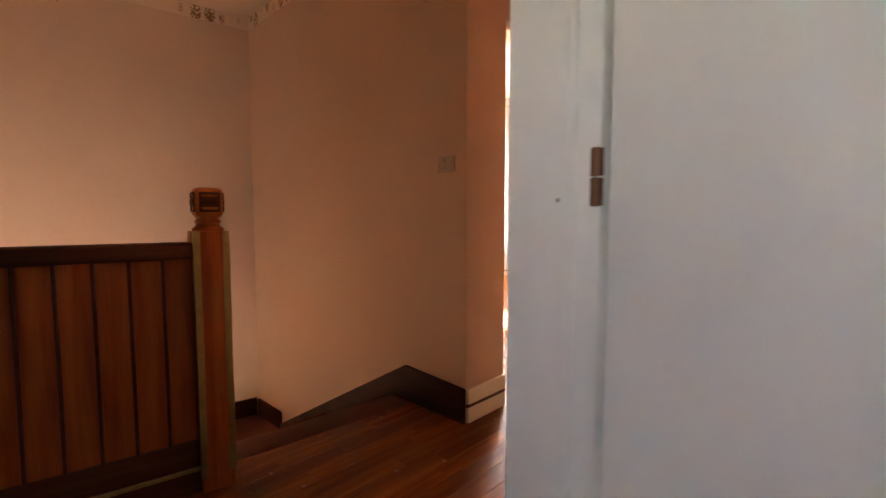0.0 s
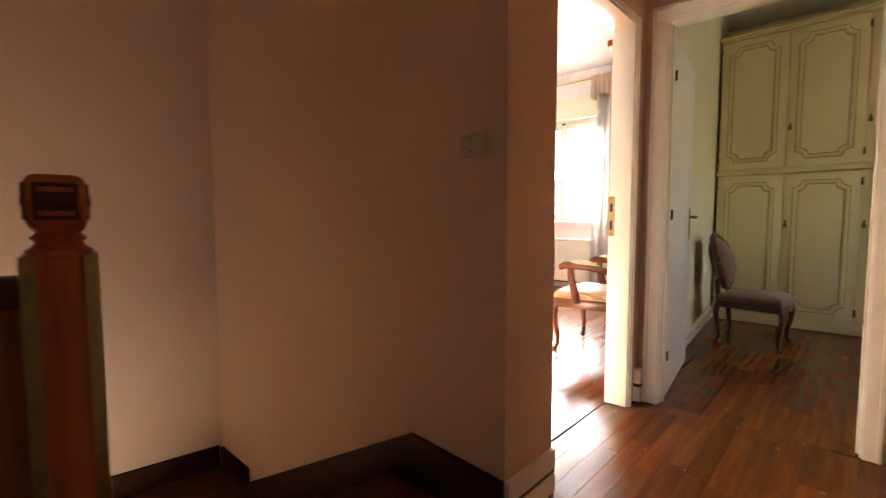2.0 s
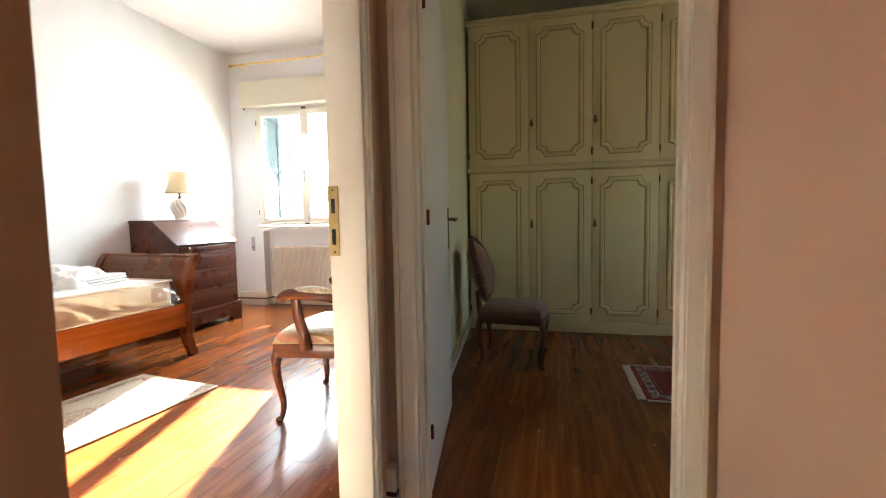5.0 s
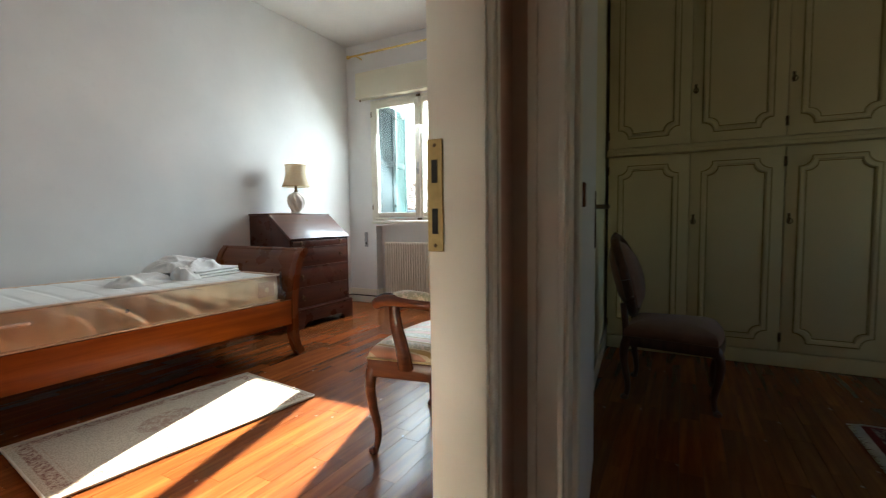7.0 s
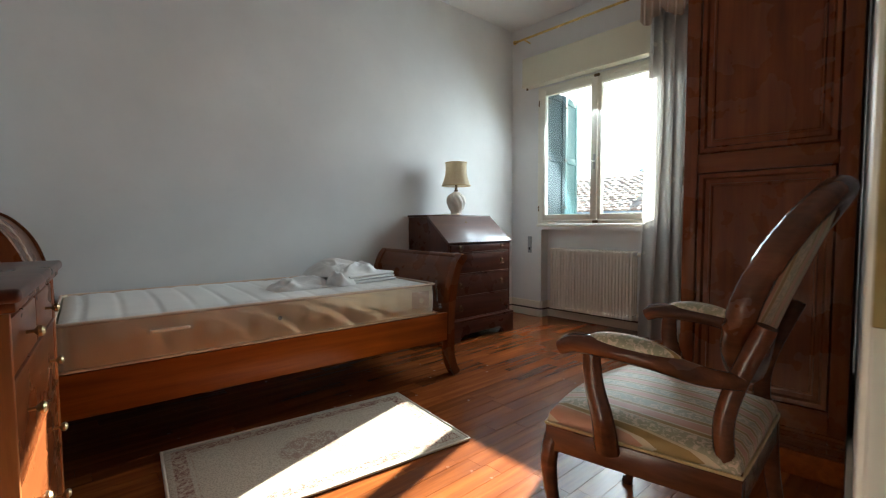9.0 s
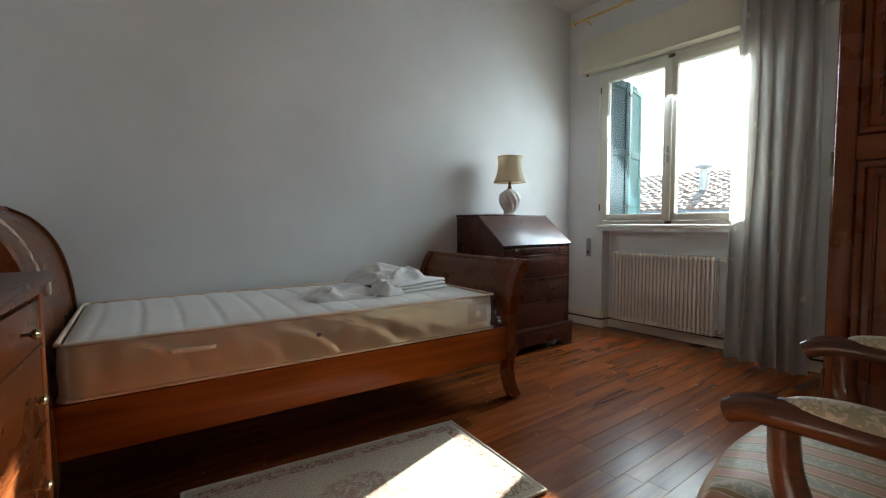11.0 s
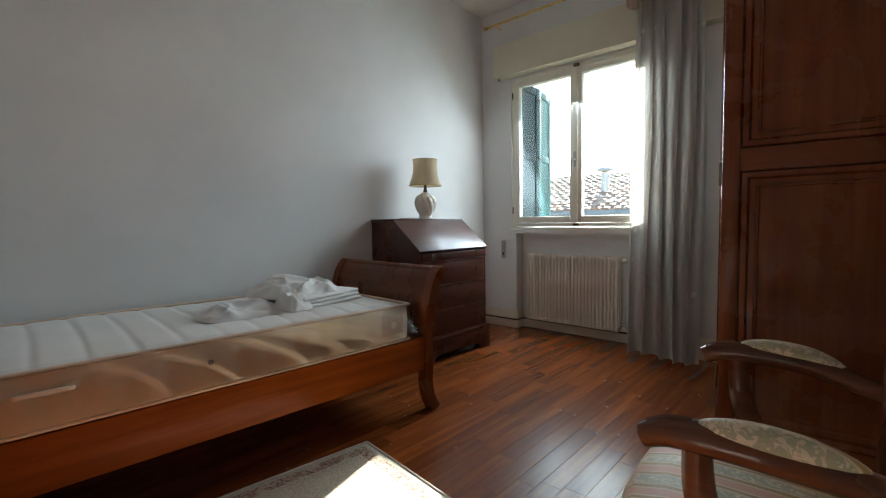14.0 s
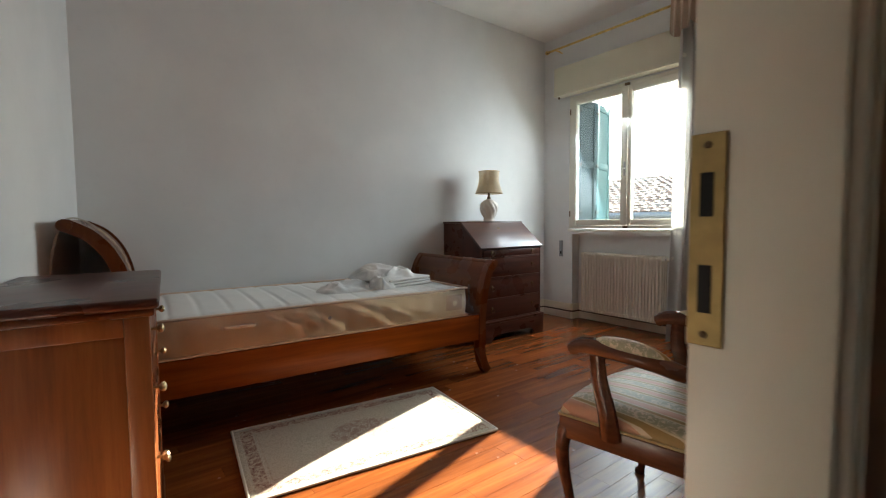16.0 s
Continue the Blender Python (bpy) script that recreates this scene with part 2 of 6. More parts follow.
def tube(points, radius, steps=8, bm=None, flat=1.0):
    """A bar along a line of points; radius a number or one a point; flat squeezes it sideways."""
    b = bmesh.new()
    pts = [Vector(p) for p in points]
    radii = radius if isinstance(radius, (list, tuple)) else [radius] * len(pts)
    rings = []
    for i, p in enumerate(pts):
        d = (pts[min(i + 1, len(pts) - 1)] - pts[max(i - 1, 0)]).normalized()
        ref = Vector((0, 0, 1)) if abs(d.z) < 0.9 else Vector((0, 1, 0))
        u = d.cross(ref).normalized()
        v = d.cross(u).normalized()
        rings.append([b.verts.new(p + radii[i] * (math.cos(2 * math.pi * k / steps) * u * flat + math.sin(2 * math.pi * k / steps) * v)) for k in range(steps)])
    for a, c in zip(rings, rings[1:]):
        for k in range(steps):
            b.faces.new((a[k], a[(k + 1) % steps], c[(k + 1) % steps], c[k]))
    b.faces.new(rings[0][::-1])
    b.faces.new(rings[-1])
    bmesh.ops.recalc_face_normals(b, faces=b.faces[:])
    return add_to(bm, b)


def curve(points, n=24):
    """A smooth line through points."""
    p = [Vector(q) for q in points]
    p = [p[0] * 2 - p[1]] + p + [p[-1] * 2 - p[-2]]
    out = []
    for i in range(1, len(p) - 2):
        for k in range(n // (len(p) - 3) + 1):
            t = k / (n // (len(p) - 3) + 1)
            a, b, c, d = p[i - 1], p[i], p[i + 1], p[i + 2]
            out.append(0.5 * ((2 * b) + (c - a) * t + (2 * a - 5 * b + 4 * c - d) * t * t + (3 * b - a - 3 * c + d) * t * t * t))
    out.append(p[-2])
    return out


def sheet(nu, nv, f, thick=0.0, bm=None):
    """A grid surface f(u, v), u and v from 0 to 1, given a thickness."""
    b = bmesh.new()
    g = [[b.verts.new(f(i / nu, j / nv)) for j in range(nv + 1)] for i in range(nu + 1)]
    for i in range(nu):
        for j in range(nv):
            b.faces.new((g[i][j], g[i + 1][j], g[i + 1][j + 1], g[i][j + 1]))
    bmesh.ops.recalc_face_normals(b, faces=b.faces[:])
    if thick:
        bmesh.ops.solidify(b, geom=b.faces[:], thickness=thick)
    return add_to(bm, b)


def mould(x0, x1, z0, z1, y, w, d, notch, bm=None):
    """A moulding round a panel in the plane y, standing d out to -y, w wide, its corners cut by quarter rounds."""
    def outline(inset):
        a, b, c, e, r = x0 + inset, x1 - inset, z0 + inset, z1 - inset, max(notch, 1e-4)
        if notch < 1e-3:
            return [(a, c), (b, c), (b, e), (a, e)]
        pts = []
        for cx, cz, a0 in ((a, c, 90), (b, c, 180), (b, e, 270), (a, e, 0)):
            for k in range(6):
                t = radians(a0 - 90 * k / 5)
                pts.append((cx + r * math.cos(t), cz + r * math.sin(t)))
        return pts
    b = bmesh.new()
    loops = [[b.verts.new((p[0], y - h, p[1])) for p in outline(i)] for i, h in ((0, 0), (w * 0.2, d), (w * 0.75, d * 0.9), (w, 0))]
    n = len(loops[0])
    for A, B in zip(loops, loops[1:]):
        for i in range(n):
            b.faces.new((A[i], A[(i + 1) % n], B[(i + 1) % n], B[i]))
    return add_to(bm, b)


# ---- the setting ----
CEIL, HALL_CEIL = 3.13, 2.70
ground = bmesh.new()
bmesh.ops.create_grid(ground, x_segments=1, y_segments=1, size=400)
ground.transform(Matrix.Translation((0, 0, -4.2)))
structure("ground", ground, plain("far_ground", (0.22, 0.2, 0.17), 0.9), "pale far ground below the house", "ground")

# rooms' walls
b = box(2.455, 7.05, 4.66, 4.86, -0.2, CEIL)
structure("wall_north", b, M_WHITE, "plain white plaster wall behind the bed", "wall")

WY0, WY1, WZ0, WZ1 = 2.945, 4.310, 1.005, 2.44
NT = WZ0 - 0.06
b = box(6.70, 7.05, 1.345, WY0, -0.2, CEIL)
box(6.70, 7.05, WY1, 4.66, -0.2, CEIL, bm=b)
box(6.70, 7.05, WY0, WY1, WZ1, CEIL, bm=b)
box(6.70, 7.05, WY0, WY1, NT, WZ0, bm=b)
box(6.82, 7.05, WY0 + 0.06, WY1 - 0.05, -0.2, NT, bm=b)
box(6.70, 7.05, WY0, WY0 + 0.06, -0.2, NT, bm=b)
box(6.70, 7.05, WY1 - 0.05, WY1, -0.2, NT, bm=b)
structure("wall_east", b, M_WHITE, "white plaster wall with a window above a radiator niche", "wall")

b = prism([(3.092, 1.321), (3.092, 1.416), (6.70, 1.742), (6.70, 1.66), (3.34, 1.358), (3.23, 1.321)], 0, CEIL)
box(2.098, 3.092, 1.321, 1.416, 2.10, CEIL, bm=b)
structure("wall_bedroom_south", b, M_WHITE, "white plaster wall with the bedroom doorway", "wall")
b = box(3.092, 3.23, 1.306, 1.321, 0, CEIL)
box(2.098, 3.092, 1.306, 1.321, 2.10, CEIL, bm=b)
structure("wall_corridor_north", b, M_PEACH, "peach plaster wall over the bedroom doorway", "wall")

b = prism([(2.098, 1.421), (2.455, 4.66), (2.455, 4.86), (2.33, 4.86), (1.98, 1.421)], 0, CEIL)
structure("wall_west", b, M_WHITE, "white plaster bedroom wall set at a slant", "wall")
b = prism([(1.787, 1.226), (2.098, 1.226), (2.098, 1.420), (1.975, 1.420), (2.32, 4.60), (1.787, 4.60)], -2.6, CEIL)
structure("wall_stair_east", b, M_PEACH, "peach plaster wall rising beside the stairs", "wall")
b = prism([(-2.0, 4.20), (1.787, 3.66), (1.787, 3.90), (-2.0, 4.40)], -2.6, CEIL)
structure("wall_stair_north", b, M_PEACH, "peach plaster wall behind the stairwell", "wall")
b = box(-2.0, -1.8, -0.175, 4.17, -2.6, CEIL)
structure("wall_hall_west", b, M_PEACH, "peach plaster wall closing the landing", "wall")
b = prism([(0.555, 0.025), (3.23, 0.245), (3.23, 0.13), (2.2, -0.075), (0.555, -0.075)], 0, CEIL)
box(-0.415, 0.555, -0.053, 0.025, 2.102, CEIL, bm=b)
box(-1.8, -0.415, -0.075, 0.025, 0, CEIL, bm=b)
structure("wall_corridor_south", b, M_PEACH, "peach plaster corridor wall with a doorway", "wall")
b = box(3.23, 3.335, 1.217, 1.320, 0, CEIL)
box(3.23, 3.335, 0.13, 0.311, 0, CEIL, bm=b)
box(3.23, 3.335, 0.311, 1.217, 2.10, CEIL, bm=b)
structure("wall_corridor_east", b, M_PEACH, "peach plaster wall round the dressing room doorway", "wall")

# dressing room
b = prism([(3.336, 1.30), (6.695, 1.572), (6.695, 1.655), (3.336, 1.356)], 0, CEIL)
structure("wall_dressing_north", b, M_YELLOW, "pale yellow plaster wall beside the open door", "wall")
b = prism([(6.58, -2.6), (6.70, -2.6), (6.70, 1.570), (6.58, 1.560)], 0, CEIL)
structure("wall_dressing_east", b, M_YELLOW, "pale yellow plaster wall behind the wardrobe", "wall")
b = box(3.235, 4.17, -2.8, -2.6, 0, CEIL)
box(4.93, 6.70, -2.8, -2.6, 0, CEIL, bm=b)
box(4.17, 4.93, -2.8, -2.6, 0, 1.08, bm=b)
box(4.17, 4.93, -2.8, -2.6, 2.02, CEIL, bm=b)
structure("wall_dressing_south", b, M_YELLOW, "pale yellow plaster wall with a window", "wall")
b = box(3.235, 3.335, -2.6, 0.128, 0, CEIL)
structure("wall_dressing_west", b, M_YELLOW, "pale yellow plaster wall", "wall")

# room behind the first doorway
b = box(-2.0, 2.4, -3.8, -3.6, 0, CEIL)
box(-2.0, -1.8, -3.6, -0.875, 0, CEIL, bm=b)
box(-2.0, -1.8, -0.475, -0.177, 0, CEIL, bm=b)
box(-2.0, -1.8, -0.875, -0.475, 0, 1.33, bm=b)
box(-2.0, -1.8, -0.875, -0.475, 1.78, CEIL, bm=b)
box(2.2, 2.4, -3.6, -0.093, 0, CEIL, bm=b)
structure("wall_study", b, M_WHITE, "white plaster walls of the room by the landing", "wall")
b = box(0.63, 2.2, -0.091, -0.077, 0, CEIL)
structure("wall_study_north", b, M_WHITE, "white plaster wall beside the open door", "wall")

# ceilings
structure("ceiling_bedroom", box(1.9, 7.05, 1.40, 4.86, CEIL, CEIL + 0.15), M_CEIL, "plain white bedroom ceiling", "ceiling")
structure("ceiling_dressing", box(3.235, 6.7, -2.8, 1.66, CEIL + 0.004, CEIL + 0.16), M_CEIL, "plain white dressing room ceiling", "ceiling")
structure("ceiling_hall", prism([(-1.8, 0.025), (0.56, 0.028), (3.23, 0.247), (3.23, 1.305), (2.096, 1.305), (2.096, 1.225), (1.786, 1.225), (1.786, 3.66), (-1.8, 4.17)], HALL_CEIL, HALL_CEIL + 0.1), M_PEACH, "peach plaster ceiling over the landing", "ceiling")
structure("ceiling_study", box(-2.0, 2.4, -3.8, -0.076, CEIL, CEIL + 0.15), M_CEIL, "plain white ceiling", "ceiling")


# ---- floors: a dark bed with parquet strips on it ----
FLOORS = []


def floor_bed(name, outline, label):
    b = prism(outline, -0.2, -0.006)
    ob = structure(name, b, M_JOINT, label, "floor")
    FLOORS.append((ob, outline))
    return ob


floor_bed("floor", [(2.096, 1.42), (3.055, 1.42), (6.82, 1.76), (6.82, 4.66), (2.455, 4.66)], "dark red-brown polished parquet bedroom floor")
floor_bed("floor_corridor", [(-1.8, -0.055), (0.555, -0.055), (3.235, 0.245), (3.235, 1.306), (3.055, 1.306), (3.055, 1.42), (2.096, 1.42), (2.096, 1.226), (1.787, 1.226), (1.787, 1.76), (-1.8, 2.13)], "dark red-brown polished parquet corridor floor")
floor_bed("floor_dressing", [(3.235, -2.6), (6.58, -2.6), (6.58, 1.5626), (3.335, 1.30), (3.235, 1.217)], "dark red-brown polished parquet dressing room floor")
floor_bed("floor_study", [(-1.8, -3.6), (2.2, -3.6), (2.2, -0.055), (-1.8, -0.055)], "dark red-brown polished parquet floor")


# ---- trims ----
def skirting(name, x0, y0, x1, y1, side, h=0.17, t=0.018, ends=0.0):
    """A cream skirting board with a dark inlaid strip, along a wall from one point to another; side: the room's side, +1 left of the way."""
    length = math.hypot(x1 - x0, y1 - y0)
    m = Matrix.Translation((x0, y0, 0)) @ Matrix.Rotation(math.atan2(y1 - y0, x1 - x0), 4, "Z")
    s = side
    b = bmesh.new()
    box(0, length, 0, s * t, 0.002, h * 0.46, 0.002, 1, bm=b)
    box(0, length, 0, s * t, h * 0.56, h, 0.003, 2, bm=b)
    b.transform(m)
    ob = structure(name, b, M_CREAM, "cream skirting board with a dark brown inlaid strip", "skirting board")
    b = box(0, length, 0, s * (t - 0.004), h * 0.46, h * 0.56)
    b.transform(m)
    part("inlaid_strip", b, M_STRIPE, ob, "dark brown strip", False)
    return ob


skirting("baseboard_1", 2.455, 4.66, 6.70, 4.66, -1)
skirting("baseboard_2", 6.70, 4.64, 6.70, WY1 - 0.05, -1)
skirting("baseboard_3", 6.82, WY1 - 0.05, 6.82, WY0 + 0.06, -1)
skirting("baseboard_4", 6.70, WY0 + 0.06, 6.70, 1.456, -1)
skirting("baseboard_5", 6.70, WY1 - 0.05, 6.82, WY1 - 0.05, -1)
skirting("baseboard_6", 3.165, 1.4226, 6.70, 1.742, 1)
skirting("baseboard_7", 2.45, 4.62, 2.106, 1.53, 1)
skirting("baseboard_8", 1.787, 1.226, 2.098, 1.226, -1, 0.175)
skirting("baseboard_9", 0.635, 0.0316, 3.23, 0.245, 1, 0.17)
skirting("baseboard_10", 3.23, 1.306, 3.23, 1.268, -1, 0.19, 0.05)
skirting("baseboard_11", 3.42, 1.3068, 6.58, 1.5626, -1, 0.12)


def casing(name, m, width, height, w=0.075, t=0.02, sides=(True, True)):
    """Door trim in the local plane y = 0, opening from x = 0 to width, standing out to -y, with a stepped face."""
    b = bmesh.new()
    for on, x0, x1 in ((sides[0], -w, 0), (sides[1], width, width + w)):
        if on:
            box(x0, x1, -t, 0, 0.002, height, 0.003, 2, bm=b)
            inner = x1 - 0.02 if x1 <= 0 else x0
            box(inner, inner + 0.02, -t - 0.006, -t + 0.002, 0.002, height + 0.02, 0.002, 2, bm=b)
            outer = x0 if x1 <= 0 else x1 - 0.012
            box(outer, outer + 0.012, -t - 0.004, -t + 0.002, 0.002, height + w, 0.002, 2, bm=b)
    box(-w if sides[0] else 0, width + (w if sides[1] else 0), -t, 0, height, height + w, 0.003, 2, bm=b)
    box(-0.02 if sides[0] else 0, width + (0.02 if sides[1] else 0), -t - 0.006, -t + 0.002, height, height + 0.02, 0.002, 2, bm=b)
    b.transform(m)
    return structure(name, b, M_CREAM, "cream lacquered moulded door casing", "door casing", True)


# bedroom doorway: lining on the lock side and over the head
b = box(3.0550, 3.0920, 1.2980, 1.4220, 0.002, 2.10, 0.004)
box(2.0980, 3.0920, 1.2980, 1.4220, 2.068, 2.104, 0.004, bm=b)
door_1 = structure("door_1", b, M_CREAM, "cream lacquered bedroom door frame", "door frame", True)
b = box(3.0670, 3.0950, 1.2880, 1.3060, 0.002, 2.11, 0.003)
box(3.0850, 3.0970, 1.2830, 1.2890, 0.002, 2.11, 0.002, bm=b)
box(2.0980, 3.0670, 1.2880, 1.3060, 2.082, 2.11, 0.003, bm=b)
structure("trim_1", b, M_CREAM, "cream moulded casing round the bedroom doorway", "door casing", True)
b = box(3.0870, 3.1520, 1.4160, 1.4280, 0.002, 2.18, 0.003)
box(2.0980, 3.0870, 1.4160, 1.4280, 2.11, 2.18, 0.003, bm=b)
structure("trim_2", b, M_CREAM, "cream casing on the bedroom side", "door casing", True)
plate = box(3.0515, 3.0555, 1.3870, 1.4215, 0.955, 1.175, 0.001, 1)
strike = part("strike_plate", plate, M_BRASS, door_1, "brass strike plate with two slots", False)
for z0, z1 in ((1.09, 1.135), (0.99, 1.04)):
    part("slot", box(3.0505, 3.0518, 1.3980, 1.4110, z0, z1), M_BLACK, strike, "dark slot", False)
for z in (1.163, 0.967):
    part("screw", lathe([(0.004, 0), (0.003, 0.0015)], 8, None, Matrix.Translation((3.0515, 1.4045, z)) @ Matrix.Rotation(radians(-90), 4, "Y")), M_BRASSDARK, strike)

# dressing room doorway with its open leaf
b = box(3.2100, 3.2300, 1.1881, 1.2658, 0.002, 2.11, 0.003)
box(3.2040, 3.2120, 1.2454, 1.2658, 0.002, 2.17, 0.003, bm=b)
box(3.2060, 3.2120, 1.1881, 1.2003, 0.002, 2.11, 0.002, bm=b)
box(3.2100, 3.2300, 0.2776, 0.3400, 0.002, 2.11, 0.003, bm=b)
box(3.2040, 3.2120, 0.2776, 0.2940, 0.002, 2.17, 0.003, bm=b)
box(3.2100, 3.2300, 0.2776, 1.2658, 2.108, 2.185, 0.003, bm=b)
box(3.2040, 3.2120, 0.2776, 1.2658, 2.165, 2.185, 0.003, bm=b)
structure("trim_3", b, M_CREAM, "cream moulded casing round the dressing room doorway", "door casing", True)
b = box(3.2220, 3.3450, 1.1809, 1.2167, 0.002, 2.10, 0.004)
box(3.2220, 3.3450, 0.3114, 0.3472, 0.002, 2.10, 0.004, bm=b)
box(3.2650, 3.2950, 0.3451, 0.3594, 0.002, 2.09, 0.004, bm=b)
box(3.2650, 3.2950, 1.1686, 1.1830, 0.002, 2.09, 0.004, bm=b)
box(3.2220, 3.3450, 0.3114, 1.2167, 2.098, 2.135, 0.004, bm=b)
structure("door_frame_2", b, M_CREAM, "cream lacquered dressing room door frame", "door frame", True)


def door_leaf(name, m, width, height, label, material, handle_z):
    """A flush leaf hinged at local x = 0, lying along x, its face to -y."""
    leaf = thing(name, m, label, "door", "", "structure")
    part("leaf", box(0, width, -0.02, 0.02, 0.008, height, 0.003), material, leaf)
    for s in (-1, 1):
        h = part("door_handle", box(width - 0.075, width - 0.035, s * 0.02, s * 0.024, handle_z - 0.16, handle_z + 0.06, 0.002), M_BRASSDARK, leaf, "narrow dark brass handle plate")
        part("lever", tube(curve([(width - 0.055, s * 0.02, handle_z), (width - 0.055, s * 0.06, handle_z), (width - 0.075, s * 0.068, handle_z), (width - 0.155, s * 0.064, handle_z - 0.004)], 16), 0.0085, 8), M_BRASSDARK, h, "curved brass lever")
        part("keyhole", box(width - 0.059, width - 0.051, s * 0.0238, s * 0.0246, handle_z - 0.115, handle_z - 0.095), M_BLACK, h, "keyhole")
    for z in (0.25, 1.072, 1.85):
        part("hinge", lathe([(0.003, -0.029), (0.0065, -0.026), (0.0065, -0.001), (0.005, 0), (0.0065, 0.001), (0.0065, 0.026), (0.003, 0.029)], 12, None, Matrix.Translation((-0.009, -0.025, z))), M_HINGE, leaf, "bronze pin hinge")
    return leaf


door_leaf("door_2", pose(3.365, 1.206, 0, 0, 0, 7.0), 0.80, 2.07, "white flush door standing open against the wall", M_GLOSSWHITE, 1.06)

# first doorway beside the landing, its leaf swung into the room
b = box(0.5200, 0.5550, -0.0330, 0.0710, 0.002, 2.10, 0.005)
box(0.5780, 0.5900, -0.0750, -0.0310, 0.002, 2.10, 0.002, bm=b)
box(-0.4150, -0.3800, -0.0530, 0.0710, 0.002, 2.10, 0.004, bm=b)
box(-0.4150, 0.5550, -0.0530, 0.0710, 2.075, 2.102, 0.004, bm=b)
structure("door_frame_3", b, M_GLOSSWHITE, "white lacquered door frame beside the landing", "door frame", True)
b = lathe([(0.006, 0.004), (0.006, 2.07)], 16, None, Matrix.Translation((0.521, -0.004, 0)))
structure("trim_4", b, M_GLOSSWHITE, "white rounded door stop bead", "door frame", True)
casing("trim_5", pose(0.555, 0.025, 0, 0, 0, 180), 0.97, 2.10)
door_leaf("door_3", pose(0.550, -0.036, 0, 0, 0, -91), 0.80, 2.07, "white flush door swung open beside the landing", M_GLOSSWHITE, 1.03)
nick = lathe([(0.0026, 0.0), (0.002, 0.0008), (0.0006, 0.001)], 10, None, Matrix.Translation((0.5202, 0.010, 1.052)) @ Matrix.Rotation(radians(-90), 4, "Y"))
structure("screw_cap", nick, M_PLASTIC, "small worn mark on the door frame", "screw cap", True)

# ---- window in the bedroom ----
win = thing("window_1", pose(6.72, 0, 0), "cream painted two-leaf wooden window", "window", "", "structure")
FY0, FY1, FZ0, FZ1 = WY0 + 0.004, WY1 - 0.004, WZ0 + 0.004, WZ1 - 0.004
b = bmesh.new()
box(-0.025, 0.05, FY0, FY0 + 0.045, FZ0, FZ1, 0.004, bm=b)
box(-0.025, 0.05, FY1 - 0.045, FY1, FZ0, FZ1, 0.004, bm=b)
box(-0.025, 0.05, FY0 + 0.045, FY1 - 0.045, FZ0, FZ0 + 0.035, 0.004, bm=b)
box(-0.025, 0.05, FY0 + 0.045, FY1 - 0.045, FZ1 - 0.04, FZ1, 0.004, bm=b)
part("window_frame", b, M_WINDOW, win)
MID = 3.627
glass, gnt, gp = nodes_of("window_glass")
gnt.nodes.remove(gp)
mixs, tr, gl = gnt.nodes.new("ShaderNodeMixShader"), gnt.nodes.new("ShaderNodeBsdfTransparent"), gnt.nodes.new("ShaderNodeBsdfGlossy")
fr = gnt.nodes.new("ShaderNodeFresnel")
gl.inputs["Roughness"].default_value = 0.02
tr.inputs["Color"].default_value = (0.96, 0.98, 0.97, 1)
for a, c in ((fr.outputs[0], mixs.inputs[0]), (tr.outputs[0], mixs.inputs[1]), (gl.outputs[0], mixs.inputs[2]), (mixs.outputs[0], gnt.nodes["Material Output"].inputs[0])):
    gnt.links.new(a, c)
for y0, y1 in ((FY0 + 0.047, MID - 0.002), (MID + 0.002, FY1 - 0.047)):
    b = bmesh.new()
    z0, z1 = FZ0 + 0.037, FZ1 - 0.042
    box(-0.045, 0.015, y0, y0 + 0.052, z0, z1, 0.006, bm=b)
    box(-0.045, 0.015, y1 - 0.052, y1, z0, z1, 0.006, bm=b)
    box(-0.043, 0.013, y0 + 0.052, y1 - 0.052, z0, z0 + 0.058, 0.006, bm=b)
    box(-0.043, 0.013, y0 + 0.052, y1 - 0.052, z1 - 0.055, z1, 0.006, bm=b)
    sash = part("sash", b, M_WINDOW, win, "cream painted window leaf")
    pane = part("pane", box(-0.012, -0.007, y0 + 0.05, y1 - 0.05, z0 + 0.05, z1 - 0.05), glass, sash, "clear glass pane", False)
    pane.visible_shadow = False
part("cover_strip", box(-0.060, -0.044, MID - 0.022, MID + 0.022, FZ0 + 0.037, FZ1 - 0.042, 0.004), M_WINDOW, win)
hd = part("window_handle", box(-0.066, -0.0595, MID - 0.012, MID + 0.012, 1.53, 1.67, 0.003), M_STEEL, win, "steel handle plate")
part("lever", tube(curve([(-0.066, MID, 1.60), (-0.10, MID, 1.60), (-0.108, MID + 0.004, 1.585), (-0.106, MID + 0.006, 1.50)], 12), 0.007, 8), M_STEEL, hd, "steel lever")
for z in (FZ0 + 0.018, FZ1 - 0.02):
    part("latch", box(-0.047, -0.024, MID - 0.025, MID + 0.025, z - 0.012, z + 0.012, 0.003), M_BRASSDARK, win, "small dark latch")
for y in (FY1 - 0.03,):
    for z in (1.17, 2.27):
        part("hinge", lathe([(0.006, -0.03), (0.006, 0.03)], 10, None, Matrix.Translation((-0.05, y, z))), M_BRASSDARK, win, "dark window hinge")
part("window_sill", box(-0.022, 0.26, FY0 - 0.02, FY1 + 0.02, WZ0 - 0.032, WZ0 - 0.002, 0.006), M_WINDOW, win, "pale inner sill board")

